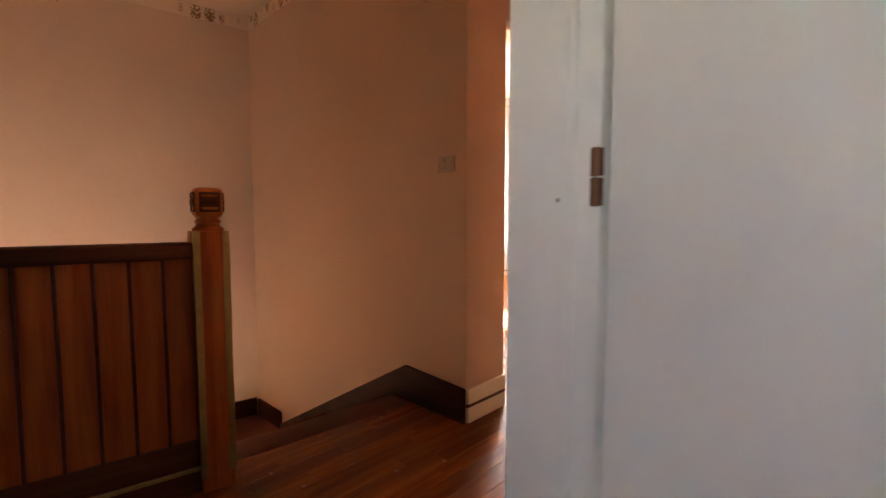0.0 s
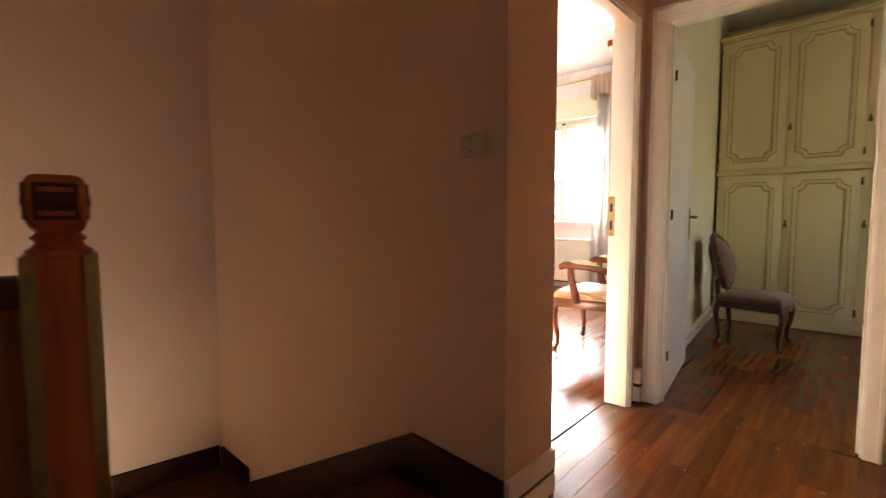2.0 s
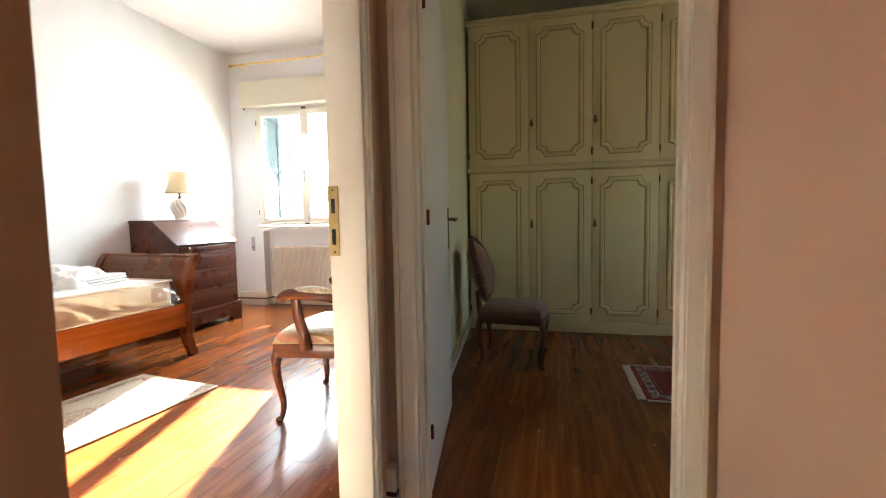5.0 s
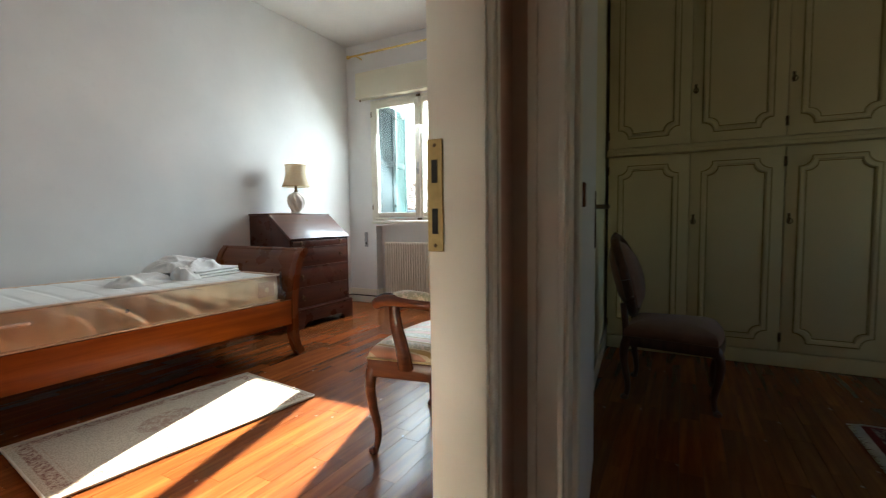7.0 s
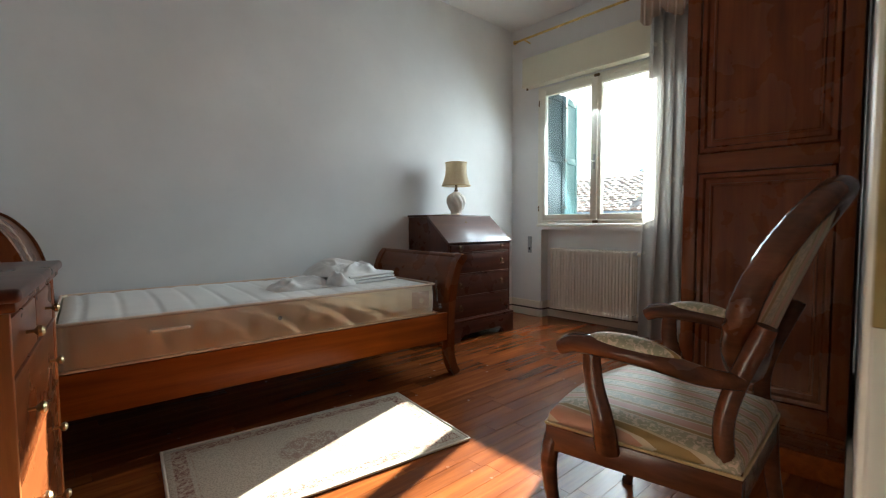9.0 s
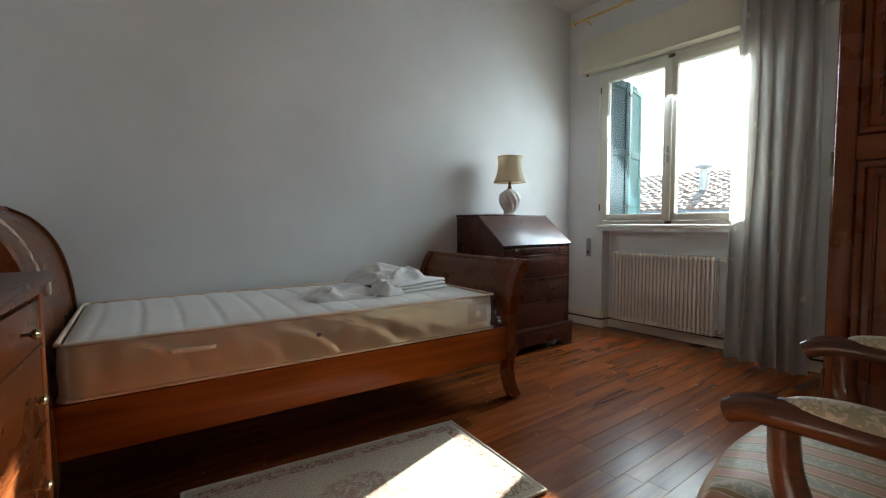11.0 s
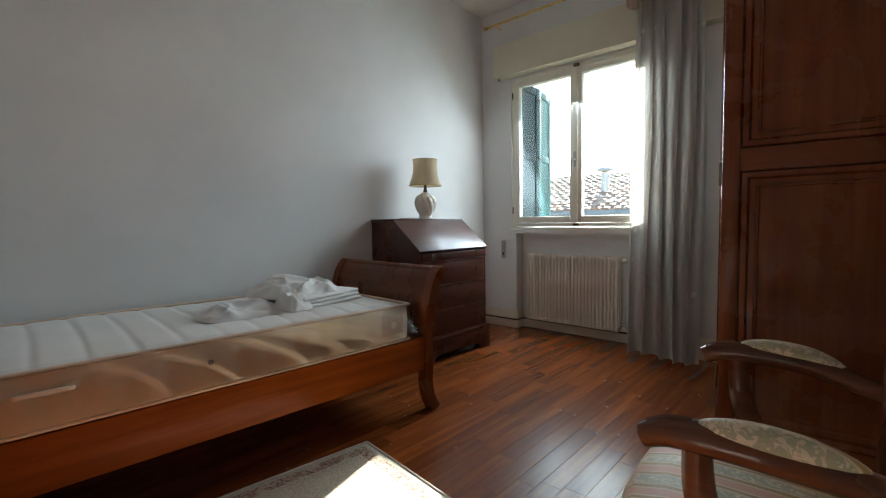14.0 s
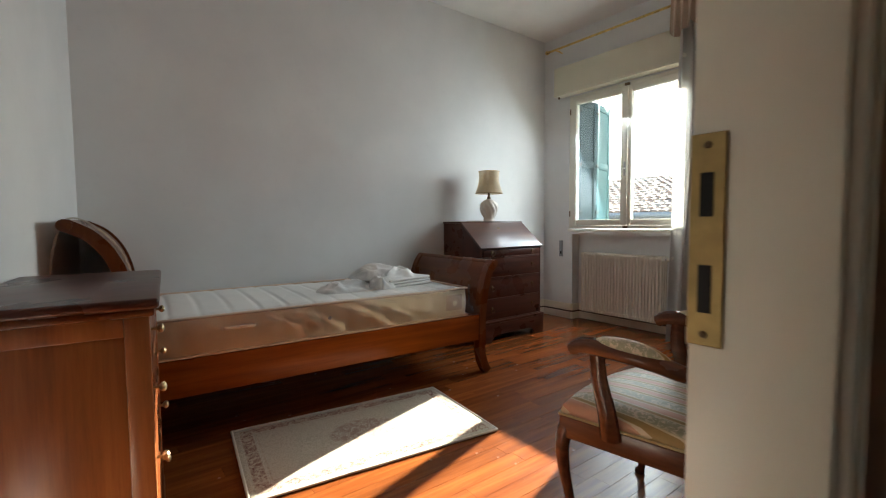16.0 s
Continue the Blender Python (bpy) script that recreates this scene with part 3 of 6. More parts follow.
# box of the roller shutter over the window
bx = thing("shutter_box", pose(6.70, 0, 0), "ivory wooden shutter box over the window", "shutter box", "", "structure")
part("box", box(-0.105, -0.002, 2.45, 4.445, 2.452, 2.755, 0.006), M_SHUTTERBOX, bx)
part("edge_strip", box(-0.112, -0.104, 2.45, 4.445, 2.452, 2.472, 0.003), M_SHUTTERBOX, bx)
part("hook", lathe([(0.008, 0), (0.012, 0.01), (0.008, 0.022)], 10, None, Matrix.Translation((-0.06, 4.41, 2.430))), M_BRASSDARK, bx, "small dark hook")

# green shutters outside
for wd_, m, mat_, lab in ((0.33, pose(6.80, 4.275, 0, 0, 0, -1), M_SHUTTER_SHADED, "green painted wooden shutter folded open, coloured as shaded"), (0.40, pose(7.128, 4.268, 0, 0, 0, 12), M_SHUTTER_LIT, "green wooden shutter standing open, coloured as lit"), (0.325, pose(7.06, 2.94, 0, 0, 0, 4), M_SHUTTER_SHADED, "green painted wooden shutter folded open, coloured as shaded")):
    sh = thing("shutter", m @ Matrix.Translation((0, 0, 0.052)) @ Matrix.Diagonal((1, 1, 1.076, 1)), lab, "shutter", "window shutters", "structure")
    b = bmesh.new()
    for x in (0, wd_ - 0.055):
        box(x, x + 0.055, -0.018, 0.018, 0.90, 2.21, 0.003, bm=b)
    for z in (0.90, 1.52, 2.14):
        box(0.055, wd_ - 0.055, -0.016, 0.016, z, z + 0.07, 0.003, bm=b)
    part("shutter_frame", b, mat_, sh)
    for k in range(6):
        part("slat", box(0.055, wd_ - 0.055, -0.007, 0.007, 0.972 + k * 0.0913, 1.0631 + k * 0.0913, 0.0006, 1), mat_, sh)
        part("slat", box(0.055, wd_ - 0.055, -0.007, 0.007, 1.591 + k * 0.0915, 1.6823 + k * 0.0915, 0.0006, 1), mat_, sh)
    for z in (1.06, 1.55, 2.1):
        part("hinge", box(-0.03, 0.05, -0.024, -0.017, z - 0.015, z + 0.015, 0.003), M_IRON, sh, "dark iron hinge")

# ---- curtain and its rod ----
rod = thing("curtain_rod", pose(6.60, 0, 2.960), "gilt metal curtain rod with end knob", "curtain rod")
part("rod", lathe([(0.011, 0), (0.011, 2.11)], 16, None, Matrix.Translation((0, 2.40, 0)) @ Matrix.Rotation(radians(-90), 4, "X")), M_GILT, rod)
part("finial", lathe([(0.012, 0), (0.016, 0.006), (0.013, 0.014), (0.021, 0.03), (0.022, 0.042), (0.012, 0.056), (0.003, 0.06)], 18, None, Matrix.Translation((0, 4.51, 0)) @ Matrix.Rotation(radians(-90), 4, "X")), M_GILT, rod, "turned gilt end knob")
for y in (4.42, 2.48):
    part("bracket", tube([(0.0, y, -0.012), (0.05, y, -0.012), (0.115, y, -0.02)], 0.007, 8), M_GILT, rod)
M_VOILE, vnt, vp = nodes_of("voile_curtain")
vv = coord(vnt, (1, 1, 1))
weave = noise_tex(vnt, vv, 700.0, 2.0)
vor = vnt.nodes.new("ShaderNodeTexVoronoi")
vor.inputs["Scale"].default_value = 7.5
vnt.links.new(coord(vnt, (0.6, 1.0, 0.8)), vor.inputs["Vector"])
spray = ramp(vnt, vor.outputs["Distance"], [(0.10, (1, 1, 1)), (0.17, (0, 0, 0))])
leafy = ramp(vnt, noise_tex(vnt, vv, 60.0, 3.0), [(0.40, (0, 0, 0)), (0.48, (1, 1, 1))])
vcol = mix(vnt, (0.68, 0.665, 0.64), (0.95, 0.92, 0.85), mix(vnt, (0, 0, 0), spray, leafy))
vnt.links.new(vcol, vp.inputs["Base Color"])
vp.inputs["Roughness"].default_value = 0.85
bump(vnt, vp, weave, 0.3, 0.001)
tl = vnt.nodes.new("ShaderNodeBsdfTranslucent")
vnt.links.new(vcol, tl.inputs["Color"])
ms = vnt.nodes.new("ShaderNodeMixShader")
ms.inputs[0].default_value = 0.6
vnt.links.new(vp.outputs[0], ms.inputs[1])
vnt.links.new(tl.outputs[0], ms.inputs[2])
vnt.links.new(ms.outputs[0], vnt.nodes["Material Output"].inputs[0])
cur = thing("curtain", pose(6.555, 2.845, 0.03) @ Matrix.Diagonal((1, 1.07, 1.088, 1)), "grey voile curtain with small embroidered sprays", "curtain")


def fold(u, v):
    w = 0.5 + 0.10 * (1 - v) * math.sin(5.0 * u)
    y = 0.215 - 0.43 * u + 0.012 * math.sin(9 * u + 4 * v)
    a = 2 * math.pi * (u * 5.6 + 0.25 * math.sin(3.1 * u + 1.7) + 0.05 * math.sin(7 * v))
    amp = 0.030 + 0.022 * (1 - v) + 0.008 * math.sin(11 * u)
    return (-0.03 + amp * math.sin(a) * w * 1.6 - 0.10 * (1 - v) ** 2 * 0.8, y * (1.0 + 0.10 * (1 - v)) + 0.010 * math.cos(a), 2.66 * v + 0.012 * math.sin(6 * u) * (1 - v))


part("drape", sheet(150, 40, fold, 0.0015), M_VOILE, cur)
M_VALANCE = cloth("beige_valance", (0.52, 0.40, 0.31), 500.0)


def swag(u, v):
    y = 0.26 - 0.52 * u
    drop = 0.20 + 0.10 * abs(math.sin(math.pi * (u * 2.5 + 0.2))) + 0.012 * math.sin(24 * u)
    a = 2 * math.pi * u * 9
    return (-0.075 + 0.022 * math.sin(a) * (0.4 + 0.6 * v) - 0.015 * v, y, 2.69 - drop * v)


part("valance", sheet(110, 12, swag, 0.002), M_VALANCE, cur, "beige gathered valance")

# ---- radiator in the niche ----
rad = thing("radiator", pose(6.735, 0, 0), "cream enamelled column radiator under the window", "radiator")
N_EL, RY0, RY1, RZ0, RZ1 = 27, 3.245, 4.135, 0.115, 0.752
step = (RY1 - RY0) / N_EL
el = bmesh.new()
for x in (-0.045, 0.0, 0.045):
    tube(curve([(x, 0, RZ0 + 0.01), (x, 0, RZ0 + 0.06), (x, 0, (RZ0 + RZ1) / 2), (x, 0, RZ1 - 0.06), (x, 0, RZ1 - 0.012)], 8), 0.0125, 8, bm=el)
box(-0.062, 0.062, -step * 0.475, step * 0.475, RZ1 - 0.042, RZ1, 0.011, bm=el)
box(-0.062, 0.062, -step * 0.475, step * 0.475, RZ0, RZ0 + 0.042, 0.011, bm=el)
first = part("element", el, M_RAD, rad)
first.location.y = RY0 + step / 2
for k in range(1, N_EL):
    o = new("element", first.data)
    o.parent = rad
    o.location.y = RY0 + step * (k + 0.5)
for z in (RZ0 + 0.03, RZ1 - 0.03):
    part("header", tube([(0, RY0 + 0.01, z), (0, RY1 - 0.01, z)], 0.014, 10), M_RAD, rad)
    v = part("valve", lathe([(0.010, 0), (0.010, 0.015), (0.018, 0.017), (0.018, 0.045), (0.013, 0.05)], 14, None, Matrix.Translation((0, RY0, z)) @ Matrix.Rotation(radians(90), 4, "X")), M_RAD, rad, "cream valve with chrome collar")
    part("collar", lathe([(0.0125, 0.0), (0.0125, 0.012)], 12, None, Matrix.Translation((0, RY0 - 0.002, z)) @ Matrix.Rotation(radians(90), 4, "X")), M_STEEL, v, "chrome collar")
part("vent", lathe([(0.008, 0), (0.008, 0.02), (0.004, 0.024)], 10, None, Matrix.Translation((0, RY1, RZ1 - 0.03)) @ Matrix.Rotation(radians(-90), 4, "X")), M_STEEL, rad, "small steel vent")
for y in (RY0 + 0.12, RY1 - 0.12):
    part("bracket", box(0.05, 0.084, y - 0.01, y + 0.01, RZ1 - 0.09, RZ1 - 0.06, 0.002), M_RAD, rad)

# strap winder by the window
wd = thing("strap_winder", pose(6.70, 4.409, 0.782), "grey metal shutter strap winder plate", "strap winder")
part("plate", box(-0.008, 0.0, -0.024, 0.024, -0.09, 0.09, 0.003), M_GREY, wd)
part("slot", box(-0.0095, -0.0075, -0.010, 0.010, -0.06, -0.03), M_BLACK, wd, "dark slot")
# switch on the landing wall
sw = thing("light_switch", pose(1.787, 1.357, 1.303), "ivory plastic light switch plate", "light switch")
part("plate", box(-0.011, 0.0, -0.058, 0.058, -0.04, 0.04, 0.004), M_PLASTIC, sw)
for y0, y1 in ((-0.05, -0.002), (0.002, 0.05)):
    part("rocker", box(-0.0145, -0.0105, y0, y1, -0.03, 0.03, 0.002), M_PLASTIC, sw)
for z in (-0.02, 0.02):
    part("mark", box(-0.0152, -0.0144, 0.006, 0.012, z - 0.003, z + 0.003), M_STRIPE, sw, "small dark mark")


# ---- stairs, balustrade and landing fittings ----
TURN = Matrix.Translation((1.787, 1.76, 0)) @ Matrix.Rotation(radians(-5.5), 4, "Z")
for k in range(4):
    z = -0.175 * (k + 1)
    y0, y1 = 0.31 * k, 0.31 * (k + 1) if k < 3 else 1.92
    st = thing("stair_step", TURN @ pose(-0.97, 0, z), "red-brown varnished wooden stair step", "stair step", "stairs", "structure")
    part("tread", box(0, 0.96, y0, y1, -0.035, 0.0, 0.008), M_STAIR_X, st)
    part("riser", box(0, 0.96, y0 - 0.022, y0 - 0.002, 0.0, 0.138, 0.003), M_STAIR_DARK, st, "dark wooden riser")
# lower flight in the dark wood: the well's shade is put into its colour
for k in range(3):
    z = -0.7 - 0.175 * (k + 1)
    x1 = -0.97 - 0.3 * k
    st = thing("stair_step", TURN @ pose(0, 0, z), "red-brown varnished wooden stair step", "stair step", "stairs", "structure")
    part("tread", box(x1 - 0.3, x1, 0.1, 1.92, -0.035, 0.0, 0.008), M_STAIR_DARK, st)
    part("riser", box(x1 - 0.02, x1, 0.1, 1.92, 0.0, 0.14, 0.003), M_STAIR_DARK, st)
# unseen floor closing the well, its shade given as dark colour
structure("stair_well_floor", box(-1.8, 1.787, 1.70, 4.17, -2.6, -2.4), M_STAIR_DARK, "floor deep in the stairwell, coloured dark for its shade", "floor")
b = box(-0.97, -0.02, -0.16, 0.025, -0.03, 0.001, 0.008)
box(-0.97, -0.02, 0.0, 0.03, -0.045, -0.005, 0.008, bm=b)
b.transform(TURN)
structure("stair_nosing", b, M_STAIR_X, "red-brown wooden nosing board at the head of the stairs", "stair nosing", True)
# dark skirting that follows the stairs
b = prism([(1.227, 0.0), (1.227, 0.176), (1.674, 0.198), (3.225, -0.655), (3.225, -0.86), (3.0, -0.86), (1.80, -0.24), (1.78, 0.0)], 1.765, 1.787, axis="x", bevel=0.003)
box(1.765, 1.787, 3.225, 3.64, -0.86, -0.56, 0.003, bm=b)
structure("stair_skirting_1", b, M_STAIR_DARK, "dark stained wooden skirting stepping down the stairs", "skirting board", True)
b = box(-2.0, 0.0, -0.022, 0.0, -0.88, -0.55, 0.003)
b.transform(Matrix.Translation((1.765, 3.663, 0)) @ Matrix.Rotation(math.atan2(-0.54, 3.787), 4, "Z"))
structure("stair_skirting_2", b, M_STAIR_DARK, "dark stained wooden skirting behind the stairs", "skirting board", True)

bal = thing("balustrade", pose(0.727, 1.590, 0, 0, 0, -10) @ pose(-0.790, 0, 0), "red-brown wooden plank balustrade round the stairwell", "balustrade")
part("handrail", box(-1.8, 0.738, -0.045, 0.045, 0.885, 0.945, 0.014, 3), M_STAIR_X, bal)
part("bottom_rail", box(-1.8, 0.738, -0.022, 0.022, 0.10, 0.20, 0.005), M_STAIR_X, bal)
part("plinth", box(-1.8, 0.738, -0.03, 0.03, 0.001, 0.085, 0.004), M_STAIR_X, bal)
part("brass_strip", box(-1.8, 0.738, -0.034, -0.028, 0.085, 0.101, 0.002), M_BRASS, bal, "thin brass strip")
x = 0.738
for k in range(26):
    part("plank", box(x - 0.094, x - 0.003, -0.012, 0.012, 0.195, 0.89, 0.005), M_STAIR, bal)
    part("cover_bead", box(x - 0.1045, x - 0.0925, -0.019, 0.0, 0.198, 0.888, 0.004), M_STAIR_X, bal)
    x -= 0.0985
post = thing("newel_post", pose(0.727, 1.590, 0, 0, 0, -8), "turned red-brown newel post with brass corner strips", "newel post")
part("shaft", box(-0.057, 0.057, -0.052, 0.052, 0.001, 0.985, 0.006), M_STAIR, post)
for sx in (-1, 1):
    for sy in (-1, 1):
        part("brass_edge", prism([(sx * 0.0605, sy * 0.0555), (sx * 0.0605, sy * 0.028), (sx * 0.0567, sy * 0.028), (sx * 0.0567, sy * 0.0517), (sx * 0.037, sy * 0.0517), (sx * 0.037, sy * 0.0555)], 0.06, 0.986), M_BRASS, post, "brass corner strip", False)
part("neck", lathe([(0.052, 0.985), (0.054, 0.995), (0.042, 1.003), (0.038, 1.012), (0.046, 1.02), (0.036, 1.03), (0.045, 1.042)], 24), M_STAIR, post)
cap = part("cap", box(-0.058, 0.058, -0.058, 0.058, 1.035, 1.145, 0.022, 4), M_STAIR, post, "rounded square cap")
for a in (0, 90, 180, 270):
    rot = Matrix.Rotation(radians(a), 4, "Z")
    b = bmesh.new()
    for x0, x1, z0, z1 in ((-0.042, -0.034, 1.056, 1.128), (0.034, 0.042, 1.056, 1.128), (-0.034, 0.034, 1.120, 1.128), (-0.034, 0.034, 1.056, 1.064)):
        box(x0, x1, -0.0625, -0.056, z0, z1, 0.002, 1, bm=b)
    add_to(b, lathe([(0.026, -0.034), (0.026, 0.034)], 20), Matrix.Translation((0, -0.040, 1.092)) @ Matrix.Rotation(radians(90), 4, "Y"))
    b.transform(rot)
    part("cap_panel", b, M_STAIR_X, cap)
for o in (cap, *cap.children):
    o.data.transform(Matrix.Diagonal((0.82, 0.82, 1, 1)))

# painted frieze under the hall's ceiling
M_FRIEZE, fnt, fp = nodes_of("painted_frieze")
fv = coord(fnt, (1, 1, 1))
fvor = fnt.nodes.new("ShaderNodeTexVoronoi")
fvor.inputs["Scale"].default_value = 9.5
fvor.inputs["Randomness"].default_value = 0.35
fnt.links.new(coord(fnt, (1, 1, 0.6)), fvor.inputs["Vector"])
blob = ramp(fnt, fvor.outputs["Distance"], [(0.34, (1, 1, 1)), (0.44, (0, 0, 0))])
leafm = ramp(fnt, noise_tex(fnt, fv, 55.0, 3.0), [(0.44, (0, 0, 0)), (0.50, (1, 1, 1))])
fcol = mix(fnt, (0.74, 0.56, 0.43), ramp(fnt, noise_tex(fnt, fv, 12.0), [(0.4, (0.30, 0.12, 0.07)), (0.6, (0.22, 0.22, 0.08))]), mix(fnt, (0, 0, 0), blob, leafm))
fnt.links.new(fcol, fp.inputs["Base Color"])
fp.inputs["Roughness"].default_value = 0.8
b = box(-3.6, -0.004, -0.004, 0.0, HALL_CEIL - 0.10, HALL_CEIL)
b.transform(Matrix.Translation((1.787, 3.66, 0)) @ Matrix.Rotation(math.atan2(-0.54, 3.787), 4, "Z"))
structure("frieze_1", b, M_FRIEZE, "painted floral frieze under the hall ceiling", "frieze")
structure("frieze_2", box(1.783, 1.787, 1.226, 3.656, HALL_CEIL - 0.10, HALL_CEIL), M_FRIEZE, "painted floral frieze under the hall ceiling", "frieze")

lan = thing("ceiling_lantern", pose(0.53, 3.44, HALL_CEIL), "dark iron ceiling lamp with a bowl and finial", "ceiling lamp")
part("rose", lathe([(0.05, 0), (0.05, -0.012), (0.02, -0.03), (0.008, -0.04)], 20), M_IRON, lan)
part("stem", lathe([(0.007, -0.03), (0.007, -0.24)], 10), M_IRON, lan)
part("bowl", lathe([(0.012, -0.225), (0.095, -0.23), (0.11, -0.245), (0.10, -0.27), (0.06, -0.295), (0.02, -0.305)], 28), M_IRON, lan, "dark metal bowl")
part("finial", lathe([(0.018, -0.303), (0.008, -0.313), (0.011, -0.325), (0.004, -0.345), (0.001, -0.352)], 14), M_BRASSDARK, lan, "dark brass finial")

# ---- sleigh bed ----
BED = Matrix.Translation((4.82, 3.535, 0)) @ Matrix.Rotation(radians(-3.2), 4, "Z") @ Matrix.Diagonal((1.09, 1.256, 1.05, 1)) @ Matrix.Translation((-4.88, -3.811, 0))
bed = thing("sleigh_bed", BED, "cherry wood single sleigh bed against the wall", "bed")
YF, YB = 3.815, 4.635
foot_line = curve([(4.772, 0, 0.20), (4.775, 0, 0.36), (4.785, 0, 0.48), (4.805, 0, 0.60), (4.840, 0, 0.70), (4.882, 0, 0.755)], 22)
head_line = curve([(2.915, 0, 0.20), (2.905, 0, 0.45), (2.885, 0, 0.70), (2.845, 0, 0.87), (2.775, 0, 0.98), (2.69, 0, 1.035)], 26)


def slab(line, y0, y1, half, bm=None):
    """A bent board that follows a line in the x z plane."""
    L, R = [], []
    for i, p in enumerate(line):
        d = (line[min(i + 1, len(line) - 1)] - line[max(i - 1, 0)]).normalized()
        n = Vector((-d.z, 0, d.x)) * half
        L.append((p.x + n.x, p.z + n.z))
        R.append((p.x - n.x, p.z - n.z))
    return prism(L + R[::-1], y0, y1, bm, 0.0, "y")


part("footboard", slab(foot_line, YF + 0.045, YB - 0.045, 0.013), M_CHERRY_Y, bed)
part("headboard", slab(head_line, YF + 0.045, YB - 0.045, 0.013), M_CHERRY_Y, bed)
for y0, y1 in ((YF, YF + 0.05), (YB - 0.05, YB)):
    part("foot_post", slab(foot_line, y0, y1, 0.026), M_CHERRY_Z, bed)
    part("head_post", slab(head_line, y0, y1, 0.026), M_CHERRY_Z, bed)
    leg = curve([(4.772, 0, 0.22), (4.772, 0, 0.15), (4.790, 0, 0.07), (4.822, 0, 0.004)], 12)
    part("leg", slab(leg, y0, y1, 0.026), M_CHERRY_Z, bed)
    leg = curve([(2.915, 0, 0.22), (2.912, 0, 0.15), (2.895, 0, 0.07), (2.865, 0, 0.004)], 12)
    part("leg", slab(leg, y0, y1, 0.026), M_CHERRY_Z, bed)
part("foot_roll", tube([(4.880, YF - 0.004, 0.752), (4.880, YB, 0.752)], 0.021, 14), M_CHERRY_Y, bed)
part("head_roll", tube([(2.69, YF - 0.004, 1.032), (2.69, YB, 1.032)], 0.026, 14), M_CHERRY_Y, bed)
part("head_panel_bead", slab([p + Vector((0.016, 0, 0.006)) for p in head_line[6:-5]], YF + 0.07, YF + 0.08, 0.004), M_MAHOG_Z, bed)
for y0, y1 in ((YF + 0.008, YF + 0.034), (YB - 0.034, YB - 0.008)):
    part("side_rail", box(2.92, 4.762, y0, y1, 0.232, 0.408, 0.004), M_CHERRY_X_LIT, bed)
for k in range(11):
    x = 3.0 + 0.165 * k
    part("slat", box(x, x + 0.07, YF + 0.034, YB - 0.034, 0.394, 0.411, 0.003), M_CHERRY_Y, bed)

# mattress in its plastic wrap
mat = thing("mattress", BED @ pose(0, 0, 0.412), "cream quilted single mattress in clear plastic wrap", "mattress")
MX0, MX1, MY0, MY1, MH = 2.945, 4.665, 3.830, 4.60, 0.198
M_TICK = cloth("mattress_ticking", (0.72, 0.70, 0.66), 500.0, 0.8, 0.05)
M_BORDER = cloth("mattress_border", (0.96, 0.85, 0.65), 600.0, 0.8, 0.07)


def pad(u, v):
    x, y = MX0 + 0.012 + (MX1 - MX0 - 0.024) * u, MY0 + 0.012 + (MY1 - MY0 - 0.024) * v
    quilt = -0.004 * (abs(math.cos(math.pi * (x * 7.6 + 0.05 * math.sin(y * 7)))) ** 18)
    edge = min(u * 1.8, (1 - u) * 1.8, v * 0.7, (1 - v) * 0.7)
    return (x, y, MH - 0.004 - 0.018 * math.exp(-edge / 0.03) + quilt + 0.006 * noise.noise((x * 3, y * 3, 1.0)))


part("quilted_top", sheet(260, 60, pad), M_TICK, mat, "white quilted top")
b = bmesh.new()


def side(u, v):
    """The mattress border, round all four sides, with soft upright channels."""
    per = [(MX0, MY0), (MX1, MY0), (MX1, MY1), (MX0, MY1), (MX0, MY0)]
    lens = [MX1 - MX0, MY1 - MY0, MX1 - MX0, MY1 - MY0]
    s = u * sum(lens)
    k = 0
    while k < 3 and s > lens[k]:
        s -= lens[k]
        k += 1
    t = s / lens[k]
    x, y = per[k][0] + (per[k + 1][0] - per[k][0]) * t, per[k][1] + (per[k + 1][1] - per[k][1]) * t
    nx, ny = ((0, -1), (1, 0), (0, 1), (-1, 0))[k]
    soft = 0.006 * math.sin(math.pi * v) + 0.003 * abs(math.sin(math.pi * s * 9.0)) * math.sin(math.pi * v)
    ce = min(t * lens[k], (1 - t) * lens[k])
    r = 0.03 * math.exp(-ce / 0.018)
    return (x + nx * (soft - r), y + ny * (soft - r), 0.002 + (MH - 0.012) * v)


part("border", sheet(420, 12, side, 0.0, b), M_BORDER, mat, "peach quilted border")
b = bmesh.new()
for z in (0.006, MH - 0.014):
    c = [(MX0 + 0.02, MY0, z), (MX1 - 0.02, MY0, z), (MX1 - 0.004, MY0 + 0.006, z), (MX1, MY0 + 0.02, z), (MX1, MY1 - 0.02, z), (MX1 - 0.01, MY1, z), (MX0 + 0.02, MY1, z), (MX0, MY1 - 0.02, z), (MX0, MY0 + 0.02, z), (MX0 + 0.02, MY0, z)]
    tube(c, 0.0075, 8, bm=b)
part("piping", b, cloth("mattress_piping", (0.70, 0.52, 0.38), 700.0), mat, "peach edge piping")
part("underside", box(MX0 + 0.01, MX1 - 0.01, MY0 + 0.01, MY1 - 0.01, 0.0, 0.004), M_TICK, mat)
hx = 3.235
grip = part("grip", tube(curve([(hx, MY0 - 0.006, 0.120), (hx + 0.02, MY0 - 0.016, 0.122), (hx + 0.12, MY0 - 0.018, 0.122), (hx + 0.14, MY0 - 0.006, 0.120)], 14), 0.008, 8, flat=0.5), cloth("grip_cord", (0.75, 0.62, 0.50), 500.0), mat, "cloth carrying handle")
